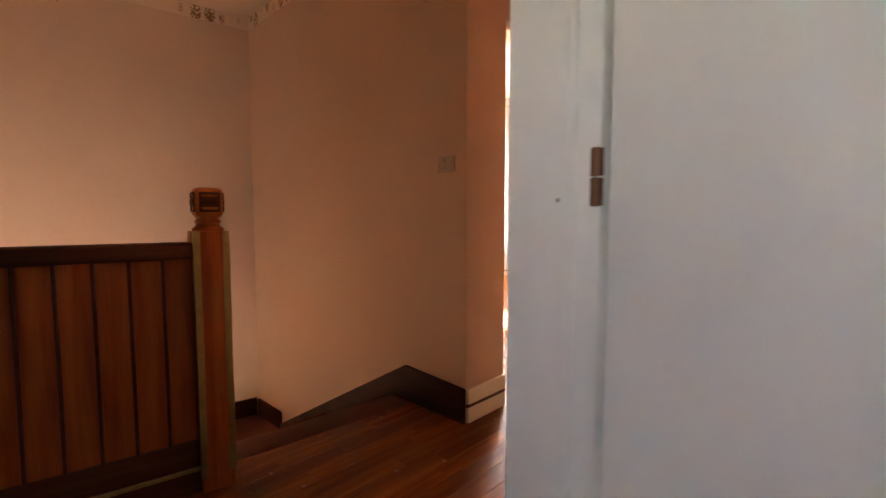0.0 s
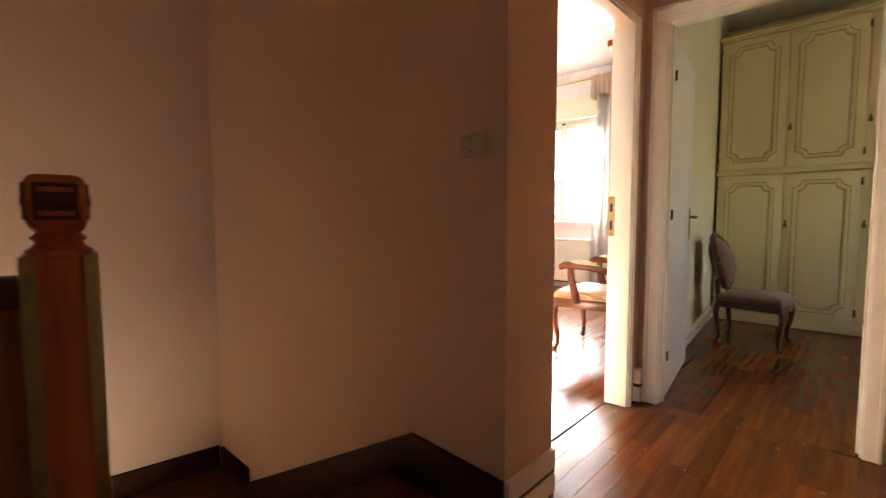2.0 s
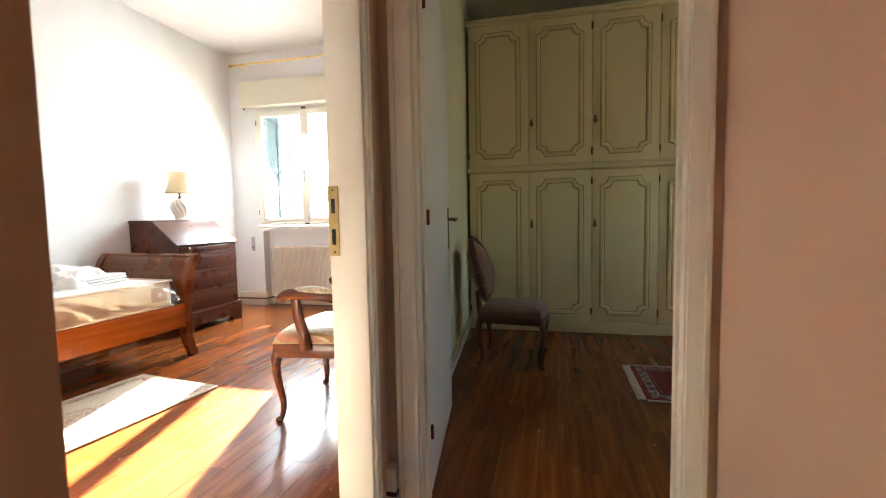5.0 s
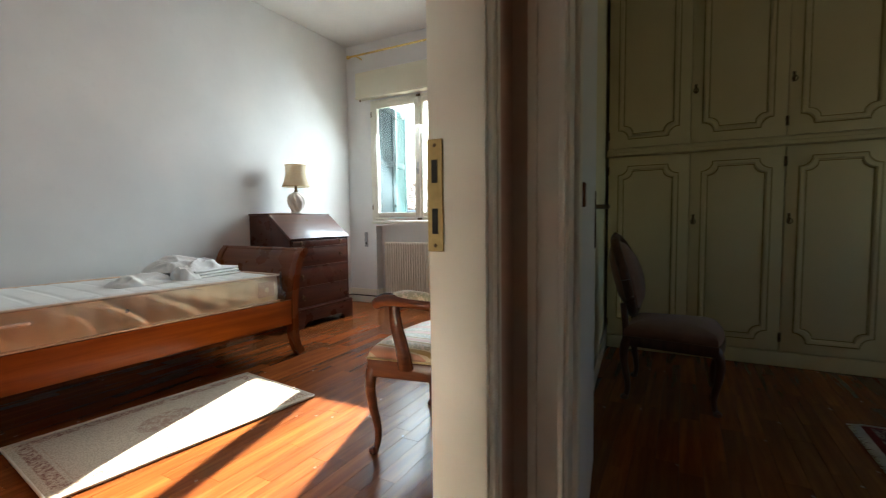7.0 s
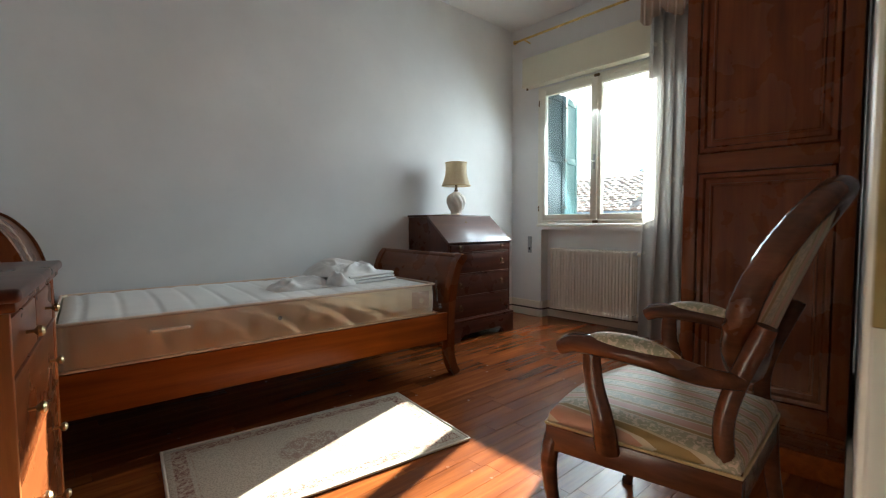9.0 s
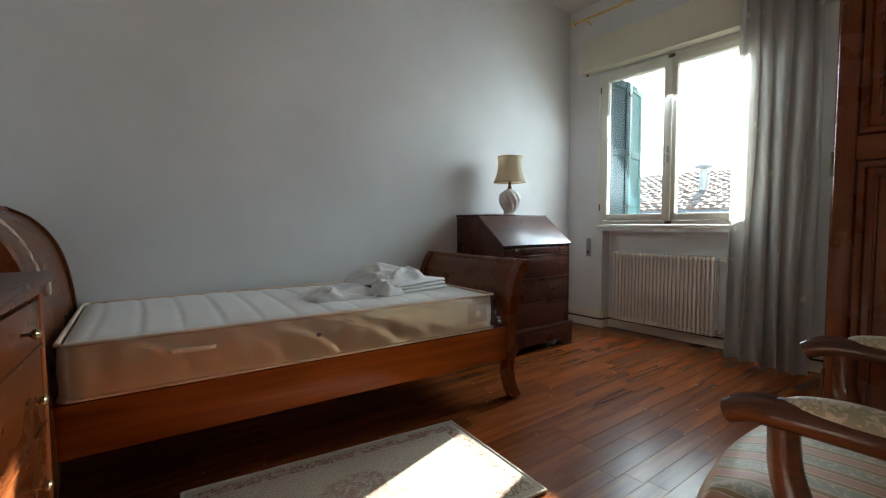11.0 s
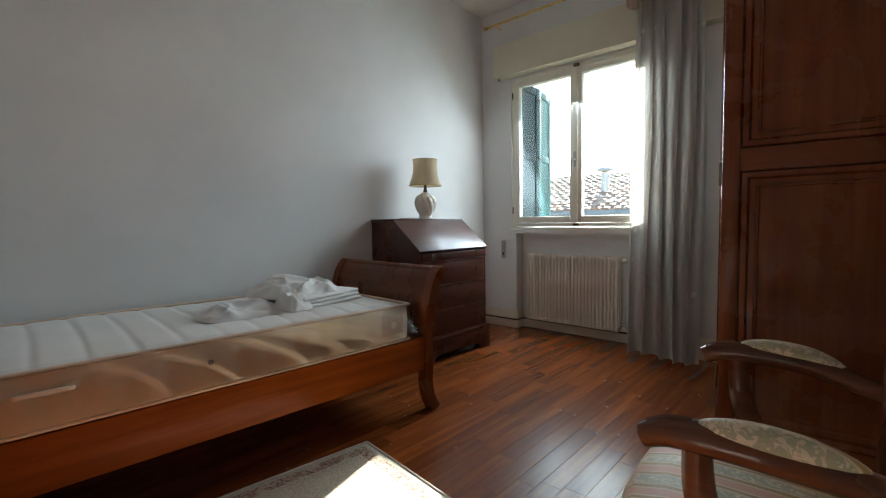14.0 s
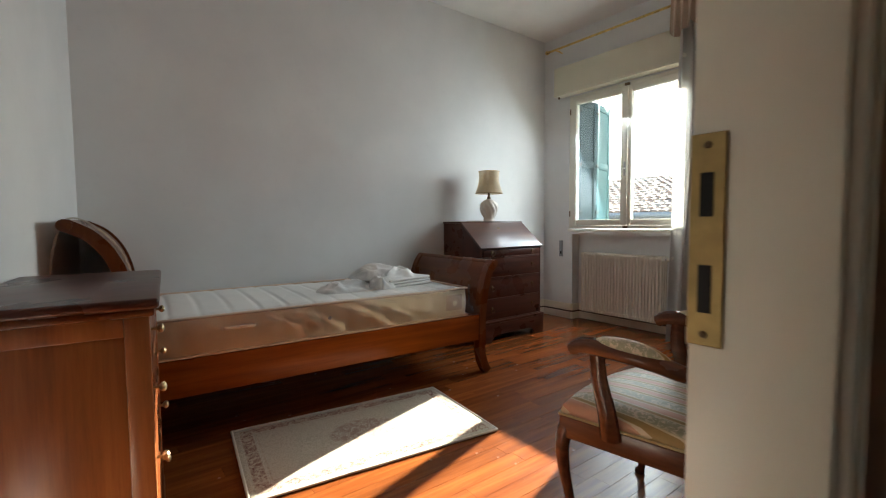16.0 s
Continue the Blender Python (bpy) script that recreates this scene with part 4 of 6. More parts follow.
for x, z in ((hx - 0.003, 0.120), (hx + 0.143, 0.120)):
    part("eyelet", lathe([(0.010, 0), (0.011, 0.003), (0.006, 0.004)], 12, None, Matrix.Translation((x, MY0 - 0.006, z)) @ Matrix.Rotation(radians(90), 4, "X")), M_CREAM, grip)
part("vent_button", lathe([(0.009, 0), (0.010, 0.003), (0.004, 0.004)], 12, None, Matrix.Translation((3.743, MY0 - 0.006, 0.105)) @ Matrix.Rotation(radians(90), 4, "X")), M_GREY, mat, "small grey air vent")
part("maker_tag", box(4.49, 4.61, MY0 - 0.0085, MY0 - 0.0075, 0.05, 0.15), cloth("tag_cloth", (0.68, 0.52, 0.38), 400.0), mat, "pale label panel")

# plastic film: thin, clear and wrinkled
film, xnt, xp = nodes_of("plastic_film")
xnt.nodes.remove(xp)
xm, xt, xg, xf = xnt.nodes.new("ShaderNodeMixShader"), xnt.nodes.new("ShaderNodeBsdfTransparent"), xnt.nodes.new("ShaderNodeBsdfGlossy"), xnt.nodes.new("ShaderNodeFresnel")
xt.inputs["Color"].default_value = (0.97, 0.97, 0.97, 1)
xg.inputs["Roughness"].default_value = 0.06
xf.inputs["IOR"].default_value = 1.7
xb = xnt.nodes.new("ShaderNodeBump")
xb.inputs["Strength"].default_value, xb.inputs["Distance"].default_value = 0.10, 0.010
xnt.links.new(noise_tex(xnt, coord(xnt, (3.0, 1.0, 7.0)), 4.0, 5.0, 0.6, 1.6), xb.inputs["Height"])
for a, c in ((xb.outputs[0], xg.inputs["Normal"]), (xb.outputs[0], xf.inputs["Normal"]), (xf.outputs[0], xm.inputs[0]), (xt.outputs[0], xm.inputs[1]), (xg.outputs[0], xm.inputs[2]), (xm.outputs[0], xnt.nodes["Material Output"].inputs[0])):
    xnt.links.new(a, c)


def wrap(u, v):
    """Film over the front side, loose towards the foot end."""
    x = MX0 + 0.01 + (MX1 - MX0 + 0.02) * u
    loose = max(0.0, (u - 0.45) / 0.55) ** 1.5
    ridge = 0.0
    for cx, slope, w, h in ((4.22, 0.9, 0.014, 0.008), (4.34, 1.1, 0.016, 0.014), (4.42, 1.5, 0.013, 0.014), (4.55, 1.2, 0.015, 0.016), (4.62, 0.9, 0.020, 0.018), (4.68, 0.7, 0.018, 0.016), (4.48, 1.9, 0.012, 0.016), (4.60, 1.5, 0.010, 0.014), (4.30, 1.3, 0.010, 0.010), (3.62, 0.5, 0.012, 0.006), (3.80, 0.7, 0.012, 0.006), (4.05, 0.8, 0.012, 0.007), (3.33, 0.4, 0.014, 0.005)):
        dd = ((x - cx + 0.07) + 2.2 * slope * (v - 0.5) * 0.24 + 0.3 * (v - 0.5) ** 2) / math.hypot(1.0, 2.2 * slope)
        ridge += 1.5 * h * math.exp(-(dd / (0.65 * w)) ** 2) * (0.5 + 0.5 * v)
    off = 0.012 + ridge + 0.007 * loose * (0.5 + noise.noise((x * 6, v * 3, 4.0)))
    round_ = max(0.0, (u - 0.985) / 0.015) * 0.05
    return (x, MY0 - off + round_, 0.004 + (MH + 0.004) * v)


w = part("plastic_wrap", sheet(420, 80, wrap), film, mat, "clear wrinkled plastic film")
w.visible_shadow = False


# crumpled bed linen on the mattress
M_LINEN = cloth("white_linen", (0.80, 0.79, 0.77), 900.0, 0.9, 0.04)
lin = thing("bed_linen", pose(4.19, 4.05, 0.630) @ Matrix.Diagonal((1.18, 1.30, 1.15, 1)), "crumpled white bed linen heaped on the mattress", "bed linen")


def heap(rx, ry, h, seed, z0, turn, dx, dy):
    """A soft crumpled cloth lying in a heap of uneven outline."""
    def f(u, v):
        a, r = 2 * math.pi * u, v
        k = 1 + 0.30 * noise.noise((math.cos(a) * 1.6 + seed, math.sin(a) * 1.6, seed)) + 0.06 * math.sin(a * 7 + seed)
        x, y = rx * k * r * math.cos(a), ry * k * r * math.sin(a)
        q = noise.noise((x * 5 + seed, y * 5, 2.0))
        fold = 1 - abs(noise.noise((x * 7 + q + seed, y * 9 - q, 1.0))) * 2
        fine = 1 - abs(noise.noise((x * 19 + 2 * q, y * 17 + seed, 4.0))) * 2
        z = z0 + h * (1 - r ** 2.4) * (0.62 + 0.38 * q) + (0.030 * fold + 0.014 * fine) * (1 - r ** 5)
        p = Matrix.Rotation(radians(turn), 3, "Z") @ Vector((x, y, max(0.002, z)))
        return p + Vector((dx, dy, 0))
    return f


b = bmesh.new()
for k, (w_, d_) in enumerate(((0.37, 0.26), (0.36, 0.25), (0.35, 0.255))):
    add_to(b, box(-w_ / 2, w_ / 2, -d_ / 2, d_ / 2, 0.004 + 0.017 * k, 0.0195 + 0.017 * k, 0.007, 3), Matrix.Translation((0.075 + 0.004 * k, -0.015 + 0.005 * k, 0)) @ Matrix.Rotation(radians(8 + 2 * k), 4, "Z"))
part("folded_sheet", b, M_LINEN, lin, "folded white sheets")
part("crumpled_sheet", sheet(110, 40, heap(0.215, 0.155, 0.075, 2.2, 0.045, -12, 0.02, 0.045), 0.003), M_LINEN, lin, "crumpled white sheet")
part("trailing_corner", sheet(90, 30, heap(0.20, 0.12, 0.022, 3.7, 0.006, 18, -0.26, -0.03), 0.002), M_LINEN, lin, "trailing lace-edged corner")
part("hanging_edge", sheet(60, 20, heap(0.075, 0.10, 0.055, 8.4, 0.010, -25, -0.075, -0.10), 0.002), M_LINEN, lin)

# cord with a switch hung over the headboard
cord = thing("bedside_cord", BED, "pale twisted lamp cord with a switch over the headboard", "cord")
M_CORD = plain("ivory_cord", (0.62, 0.56, 0.48), 0.6)
line = curve([(2.60, 3.96, 0.60), (2.62, 3.97, 0.85), (2.655, 3.98, 1.02), (2.70, 4.0, 1.065), (2.775, 4.0, 1.022), (2.85, 4.0, 0.93), (2.898, 4.0, 0.80)], 60)
b = bmesh.new()
for ph in (0, math.pi):
    tube([p + Vector((0.003 * math.cos(i * 0.9 + ph), 0.003 * math.sin(i * 0.9 + ph), 0)) for i, p in enumerate(line)], 0.003, 6, bm=b)
part("flex", b, M_CORD, cord)
part("switch", box(2.896, 2.920, 3.985, 4.015, 0.735, 0.80, 0.006), M_PLASTIC, cord, "ivory inline switch")


# ---- writing bureau and its lamp ----
BX0, BX1, BYF, BYB = 5.235, 5.965, 4.165, 4.655
bur = thing("writing_bureau", Matrix.Translation((5.21, 4.11, 0)) @ Matrix.Diagonal((1.096, 1.112, 1.079, 1)) @ Matrix.Translation((-5.235, -4.165, 0)), "dark mahogany writing bureau with a sloping lid", "bureau")
part("top", box(BX0 - 0.012, BX1 + 0.004, 4.405, BYB, 0.995, 1.013, 0.005), M_MAHOG, bur)
prof = [(BYB, 0.10), (BYF + 0.012, 0.10), (BYF + 0.012, 0.79), (4.41, 0.994), (BYB, 0.994)]
for x0, x1 in ((BX0, BX0 + 0.02), (BX1 - 0.024, BX1 - 0.004)):
    part("side_panel", prism(prof, x0, x1, axis="x", bevel=0.002), M_MAHOG_Z, bur)
part("back", box(BX0 + 0.02, BX1 - 0.024, BYB - 0.012, BYB - 0.002, 0.10, 0.99), M_MAHOG, bur)
lid_pts = [(BYF - 0.004, 0.793), (4.408, 1.006), (4.418, 0.992), (BYF + 0.010, 0.777)]
lid = part("lid", prism(lid_pts, BX0 - 0.006, BX1 + 0.002, axis="x", bevel=0.002), M_LID, bur, "polished sloping lid")
mid = Vector(((BX0 + BX1) / 2, (BYF - 0.004 + 4.408) / 2 + 0.06, (0.793 + 1.006) / 2 + 0.052))
part("escutcheon", lathe([(0.013, 0), (0.012, 0.0025), (0.003, 0.003)], 14, None, Matrix.Translation(mid) @ Matrix.Rotation(radians(41), 4, "X")), M_BRASSDARK, lid, "brass key plate")
part("carcass", box(BX0 + 0.02, BX1 - 0.024, BYF + 0.03, BYB - 0.012, 0.11, 0.78), M_MAHOG, bur)


def ring_pull(x, y, z, parent):
    h = part("ring_pull", lathe([(0.014, 0), (0.013, 0.003), (0.006, 0.005), (0.006, 0.010)], 14, None, Matrix.Translation((x, y, z)) @ Matrix.Rotation(radians(90), 4, "X")), M_BRASSDARK, parent, "dark brass ring pull")
    pts = [(x + 0.017 * math.sin(a), y - 0.009 - 0.002 * (1 - math.cos(a)), z - 0.017 + 0.017 * math.cos(a)) for a in [2 * math.pi * k / 16 for k in range(17)]]
    part("ring", tube(pts, 0.0022, 6), M_BRASSDARK, h)


for z0, z1, two in ((0.715, 0.772, True), (0.545, 0.703, True), (0.365, 0.533, True), (0.185, 0.353, True)):
    d = part("drawer", box(BX0 + 0.024, BX1 - 0.028, BYF + 0.004, BYF + 0.05, z0, z1, 0.005), M_MAHOG, bur)
    for x in (BX0 + 0.12, BX1 - 0.125):
        ring_pull(x, BYF + 0.004, (z0 + z1) / 2 + 0.012, d)
for z in (0.709, 0.539, 0.359, 0.179):
    part("rail", box(BX0 + 0.02, BX1 - 0.024, BYF - 0.002, BYF + 0.03, z - 0.005, z + 0.005, 0.003), M_MAHOG, bur, "rail with a polished edge")
base = [(BX0 - 0.012, 0.155), (BX0 - 0.012, 0.0), (BX0 + 0.10, 0.0), (BX0 + 0.12, 0.035), (BX0 + 0.16, 0.055), (BX1 - 0.16, 0.055), (BX1 - 0.12, 0.035), (BX1 - 0.10, 0.0), (BX1 + 0.012, 0.0), (BX1 + 0.012, 0.155)]
part("bracket_base", prism(base, BYF - 0.014, BYF + 0.02, axis="y", bevel=0.003), M_MAHOG, bur, "shaped bracket base")
base = [(BYF + 0.02, 0.155), (BYF + 0.02, 0.0), (BYF + 0.10, 0.0), (BYF + 0.14, 0.055), (BYB - 0.14, 0.055), (BYB - 0.10, 0.0), (BYB - 0.002, 0.0), (BYB - 0.002, 0.155)]
for x0, x1 in ((BX0 - 0.012, BX0 + 0.02), (BX1 - 0.02, BX1 + 0.012)):
    part("bracket_base", prism(base, x0, x1, axis="x", bevel=0.003), M_MAHOG, bur)
part("base_moulding", box(BX0 - 0.016, BX1 + 0.016, BYF - 0.018, BYB - 0.002, 0.155, 0.178, 0.007), M_MAHOG, bur)

M_CERAMIC, cnt, cp = nodes_of("glazed_ceramic")
cp.inputs["Base Color"].default_value = (0.80, 0.77, 0.70, 1)
cn = noise_tex(cnt, coord(cnt, (1, 1, 1)), 20.0, 4.0)
cnt.links.new(ramp(cnt, cn, [(0.3, (0.74, 0.70, 0.62)), (0.7, (0.82, 0.79, 0.73))]), cp.inputs["Base Color"])
cp.inputs["Roughness"].default_value = 0.18
M_SHADE, snt, sp = nodes_of("parchment_shade")
sc = ramp(snt, noise_tex(snt, coord(snt, (1, 1, 1)), 90.0, 4.0), [(0.3, (0.76, 0.66, 0.49)), (0.7, (0.84, 0.76, 0.60))])
snt.links.new(sc, sp.inputs["Base Color"])
sp.inputs["Roughness"].default_value = 0.8
stl, smx = snt.nodes.new("ShaderNodeBsdfTranslucent"), snt.nodes.new("ShaderNodeMixShader")
snt.links.new(sc, stl.inputs["Color"])
smx.inputs[0].default_value = 0.35
for a, c in ((sp.outputs[0], smx.inputs[1]), (stl.outputs[0], smx.inputs[2]), (smx.outputs[0], snt.nodes["Material Output"].inputs[0])):
    snt.links.new(a, c)
lamp = thing("table_lamp", pose(5.60, 4.43, 1.093), "white spiral-fluted ceramic lamp with a parchment shade", "table lamp")
lamp.scale = (1.34, 1.34, 1.21)
part("foot", lathe([(0.045, 0), (0.046, 0.006), (0.040, 0.014)], 28), M_CERAMIC, lamp)
prof = [(0.036, 0.012), (0.040, 0.03), (0.052, 0.055), (0.062, 0.085), (0.066, 0.11), (0.062, 0.135), (0.050, 0.155), (0.034, 0.168), (0.024, 0.174), (0.022, 0.18)]
big = [(prof[i // 3][0] + (prof[min(i // 3 + 1, 9)][0] - prof[i // 3][0]) * (i % 3) / 3, prof[i // 3][1] + (prof[min(i // 3 + 1, 9)][1] - prof[i // 3][1]) * (i % 3) / 3) for i in range(28)]
part("body", lathe(big, 96, None, None, 1.6, 0.07, 11), M_CERAMIC, lamp, "white spiral-fluted ceramic body")
part("neck", lathe([(0.012, 0.18), (0.014, 0.19), (0.009, 0.20), (0.009, 0.23), (0.014, 0.232), (0.014, 0.26)], 16), M_BRASSDARK, lamp, "brass lamp holder")
b = bmesh.new()
S = 48
rows_ = []
for j in range(9):
    t = j / 8
    r = 0.098 - 0.026 * t - 0.012 * math.sin(math.pi * t) ** 1.0
    rows_.append([b.verts.new(((r + 0.0035 * abs(math.sin(3 * a))) * math.cos(a), (r + 0.0035 * abs(math.sin(3 * a))) * math.sin(a), 0.225 + 0.175 * t)) for a in [2 * math.pi * k / S for k in range(S)]])
for A, B in zip(rows_, rows_[1:]):
    for k in range(S):
        b.faces.new((A[k], A[(k + 1) % S], B[(k + 1) % S], B[k]))
bmesh.ops.solidify(b, geom=b.faces[:], thickness=0.002)
shade = part("shade", b, M_SHADE, lamp, "waisted parchment shade")
for z, r in ((0.226, 0.099), (0.400, 0.074)):
    part("trim_band", tube([(r * math.cos(a), r * math.sin(a), z) for a in [2 * math.pi * k / 40 for k in range(41)]], 0.0035, 8), cloth("shade_braid", (0.60, 0.46, 0.26), 700.0), shade, "braid edge")
part("flex", tube(curve([(-0.04, 0.01, 0.006), (-0.09, -0.01, 0.004), (-0.12, 0.05, 0.004), (-0.10, 0.13, 0.004)], 18), 0.0028, 6), M_CORD, lamp, "pale lamp flex")

# ---- chest of drawers by the bed, square to the slanting wall ----
chest = thing("chest_of_drawers", pose(2.685, 2.93, 0, 0, 0, -5.6) @ Matrix.Diagonal((1.0, 1.28, 1.04, 1)), "cherry wood chest of drawers with small knobs", "chest of drawers")
CW, CD = 0.60, 0.40
part("top", box(-CD - 0.01, 0.022, -CW / 2 - 0.028, CW / 2 + 0.028, 0.842, 0.868, 0.009, 3), M_MAHOG, chest, "dark polished top")
part("moulding", box(-CD, 0.012, -CW / 2 - 0.014, CW / 2 + 0.014, 0.822, 0.844, 0.007), M_CHERRY_Y, chest)
for s in (-1, 1):
    y0, y1 = sorted((s * CW / 2, s * (CW / 2 - 0.02)))
    part("side_panel", box(-CD, -0.002, y0 + (0.005 if s < 0 else 0), y1 - (0.005 if s > 0 else 0), 0.06, 0.824, 0.003), M_CHEST_LIT, chest)
    yy0, yy1 = sorted((s * CW / 2, s * (CW / 2 - 0.012)))
    b = bmesh.new()
    box(-0.055, 0.0, yy0, yy1, 0.0, 0.824, 0.004, bm=b)
    box(-CD, -CD + 0.055, yy0, yy1, 0.0, 0.824, 0.004, bm=b)
    box(-CD + 0.055, -0.055, yy0, yy1, 0.06, 0.13, 0.004, bm=b)
    box(-CD + 0.055, -0.055, yy0, yy1, 0.775, 0.824, 0.004, bm=b)
    part("side_frame", b, M_CHEST_LIT, chest)
part("carcass", box(-CD + 0.01, -0.022, -CW / 2 + 0.021, CW / 2 - 0.021, 0.05, 0.82), M_MAHOG, chest)
M_KNOB = plain("ivory_brass_knob", (0.40, 0.31, 0.18), 0.3, 0.9)
for z0, z1, spans in ((0.695, 0.805, ((-0.275, -0.004), (0.004, 0.275))), (0.50, 0.685, ((-0.275, 0.275),)), (0.30, 0.49, ((-0.275, 0.275),)), (0.10, 0.29, ((-0.275, 0.275),))):
    for y0, y1 in spans:
        d = part("drawer", box(-0.03, -0.004, y0, y1, z0, z1, 0.004), M_CHERRY_Y, chest)
        ys = ((y0 + y1) / 2,) if len(spans) == 2 else (-0.17, 0.17)
        for y in ys:
            part("knob", lathe([(0.004, 0), (0.004, 0.014), (0.008, 0.017), (0.0125, 0.022), (0.0125, 0.028), (0.008, 0.033), (0.002, 0.034)], 16, None, Matrix.Translation((-0.004, y, (z0 + z1) / 2)) @ Matrix.Rotation(radians(90), 4, "Y")), M_KNOB, d, "small brass knob")
for z in (0.69, 0.495, 0.295, 0.095):
    part("rail", box(-0.028, 0.0, -CW / 2 + 0.012, CW / 2 - 0.012, z - 0.0045, z + 0.0045, 0.002), M_CHERRY_Y, chest)
part("plinth", box(-CD, 0.004, -CW / 2 - 0.004, CW / 2 + 0.004, 0.0, 0.062, 0.006), M_CHERRY_Y, chest)

# ---- rugs ----
def rug_material(name, ground_c, border_c, motif_c, accent_c, L, W):
    m, nt, p = nodes_of(name)
    v = coord(nt, (1, 1, 1))
    sep = nt.nodes.new("ShaderNodeSeparateXYZ")
    nt.links.new(v, sep.inputs[0])

    def math_(op, a, c=0.0):
        q = nt.nodes.new("ShaderNodeMath")
        q.operation = op
        for s, val in zip(q.inputs, (a, c)):
            if hasattr(val, "links"):
                nt.links.new(val, s)
            else:
                s.default_value = val
        return q.outputs[0]
    ex = math_("SUBTRACT", L / 2, math_("ABSOLUTE", sep.outputs[0]))
    ey = math_("SUBTRACT", W / 2, math_("ABSOLUTE", sep.outputs[1]))
    e = math_("MINIMUM", ex, ey)
    band = ramp(nt, math_("MULTIPLY", e, 5.0), [(0.0, (0, 0, 0)), (0.15, (0, 0, 0)), (0.17, (1, 1, 1)), (0.42, (1, 1, 1)), (0.44, (0, 0, 0)), (0.50, (0, 0, 0)), (0.52, (0.6, 0.6, 0.6)), (0.55, (0, 0, 0))])
    mot = ramp(nt, noise_tex(nt, v, 40.0, 4.0, 0.65, 1.2), [(0.46, (0, 0, 0)), (0.52, (1, 1, 1))])
    speck = ramp(nt, noise_tex(nt, v, 160.0, 3.0), [(0.45, (0, 0, 0)), (0.6, (1, 1, 1))])
    rx = math_("DIVIDE", sep.outputs[0], L * 0.16)
    ry = math_("DIVIDE", sep.outputs[1], W * 0.20)
    rad_ = math_("ADD", math_("MULTIPLY", rx, rx), math_("MULTIPLY", ry, ry))
    med = ramp(nt, rad_, [(0.0, (1, 1, 1)), (0.75, (1, 1, 1)), (0.95, (0, 0, 0))])
    base_ = mix(nt, ground_c, scaled(ground_c, 0.68), speck)
    c = mix(nt, base_, border_c, mix(nt, (0, 0, 0), band, 0.6))
    c = mix(nt, c, motif_c, mix(nt, (0, 0, 0), band, mix(nt, (0, 0, 0), mot, mix(nt, speck, (1.0, 1.0, 1.0), 0.45))))
    c = mix(nt, c, accent_c, mix(nt, (0, 0, 0), med, mix(nt, (0, 0, 0), mot, 0.5)))
    nt.links.new(c, p.inputs["Base Color"])
    p.inputs["Roughness"].default_value = 0.95
    bump(nt, p, noise_tex(nt, v, 420.0, 3.0), 0.8, 0.003)
    return m


def rug(name, m, L, W, material, label, fringe=0.0):
    th = thing(name, m, label, "rug")

    def top(u, v):
        x, y = (u - 0.5) * L, (v - 0.5) * W
        e = min(L / 2 - abs(x), W / 2 - abs(y))
        return (x + 0.003 * noise.noise((y * 8, 1, 2)), y + 0.004 * noise.noise((x * 7, 3, 1)), 0.011 - 0.006 * math.exp(-e / 0.008) + 0.0015 * noise.noise((x * 6, y * 6, 5)))
    part("rug_surface", sheet(90, 50, top, 0.009), material, th)
    M_EDGE = cloth(name + "_binding", (0.58, 0.53, 0.44), 500.0)
    for s in (-1, 1):
        b = tube([(-L / 2 + L * k / 12, s * W / 2 + 0.004 * noise.noise(((-L / 2 + L * k / 12) * 7, 3, 1)), 0.007) for k in range(13)], 0.006, 8)
        part("binding", b, M_EDGE, th, "pale bound edge")
    if not fringe:
        for s in (-1, 1):
            part("binding", tube([(s * L / 2, -W / 2 + W * k / 8, 0.007) for k in range(9)], 0.006, 8), M_EDGE, th, "pale bound edge")
    if fringe:
        b = bmesh.new()
        rnd = random.Random(5)
        for s in (-1, 1):
            for k in range(int(W / 0.009)):
                y = -W / 2 + 0.009 * k
                tube([(s * L / 2, y, 0.006), (s * (L / 2 + fringe * 0.5), y + rnd.uniform(-0.006, 0.006), 0.006), (s * (L / 2 + fringe), y + rnd.uniform(-0.012, 0.012), 0.004)], [0.003, 0.0026, 0.0012], 4, bm=b)
        tagged(part("fringe", b, cloth("rug_fringe", (0.66, 0.62, 0.55), 300.0), th, "white knotted fringe"), "", "", "", "stuff")
    return th


rug("rug", pose(3.607, 3.255, 0.001, 0, 0, -7.0), 1.195, 0.69, rug_material("beige_rug", (0.56, 0.50, 0.39), (0.48, 0.38, 0.28), (0.17, 0.055, 0.04), (0.20, 0.06, 0.05), 1.195, 0.69), "beige patterned bedside rug with a floral border")
rug("rug", pose(4.75, -0.32, 0.001, 0, 0, 90), 1.05, 0.62, rug_material("red_rug", (0.20, 0.025, 0.025), (0.05, 0.05, 0.07), (0.55, 0.50, 0.42), (0.52, 0.46, 0.40), 1.05, 0.62), "dark red oriental rug with a fringe", 0.05)

# ---- striped armchair ----
M_STRIPES, snt2, sp2 = nodes_of("striped_silk")
v = coord(snt2, (1, 1, 1))
sep = snt2.nodes.new("ShaderNodeSeparateXYZ")
snt2.links.new(v, sep.inputs[0])
mm = snt2.nodes.new("ShaderNodeMath")
mm.operation = "MULTIPLY"
mm.inputs[1].default_value = 9.2
snt2.links.new(sep.outputs[0], mm.inputs[0])
fr2 = snt2.nodes.new("ShaderNodeMath")
fr2.operation = "FRACT"
snt2.links.new(mm.outputs[0], fr2.inputs[0])
gold, pink, sage, ivory = (0.30, 0.19, 0.05), (0.50, 0.26, 0.16), (0.33, 0.31, 0.20), (0.58, 0.48, 0.31)
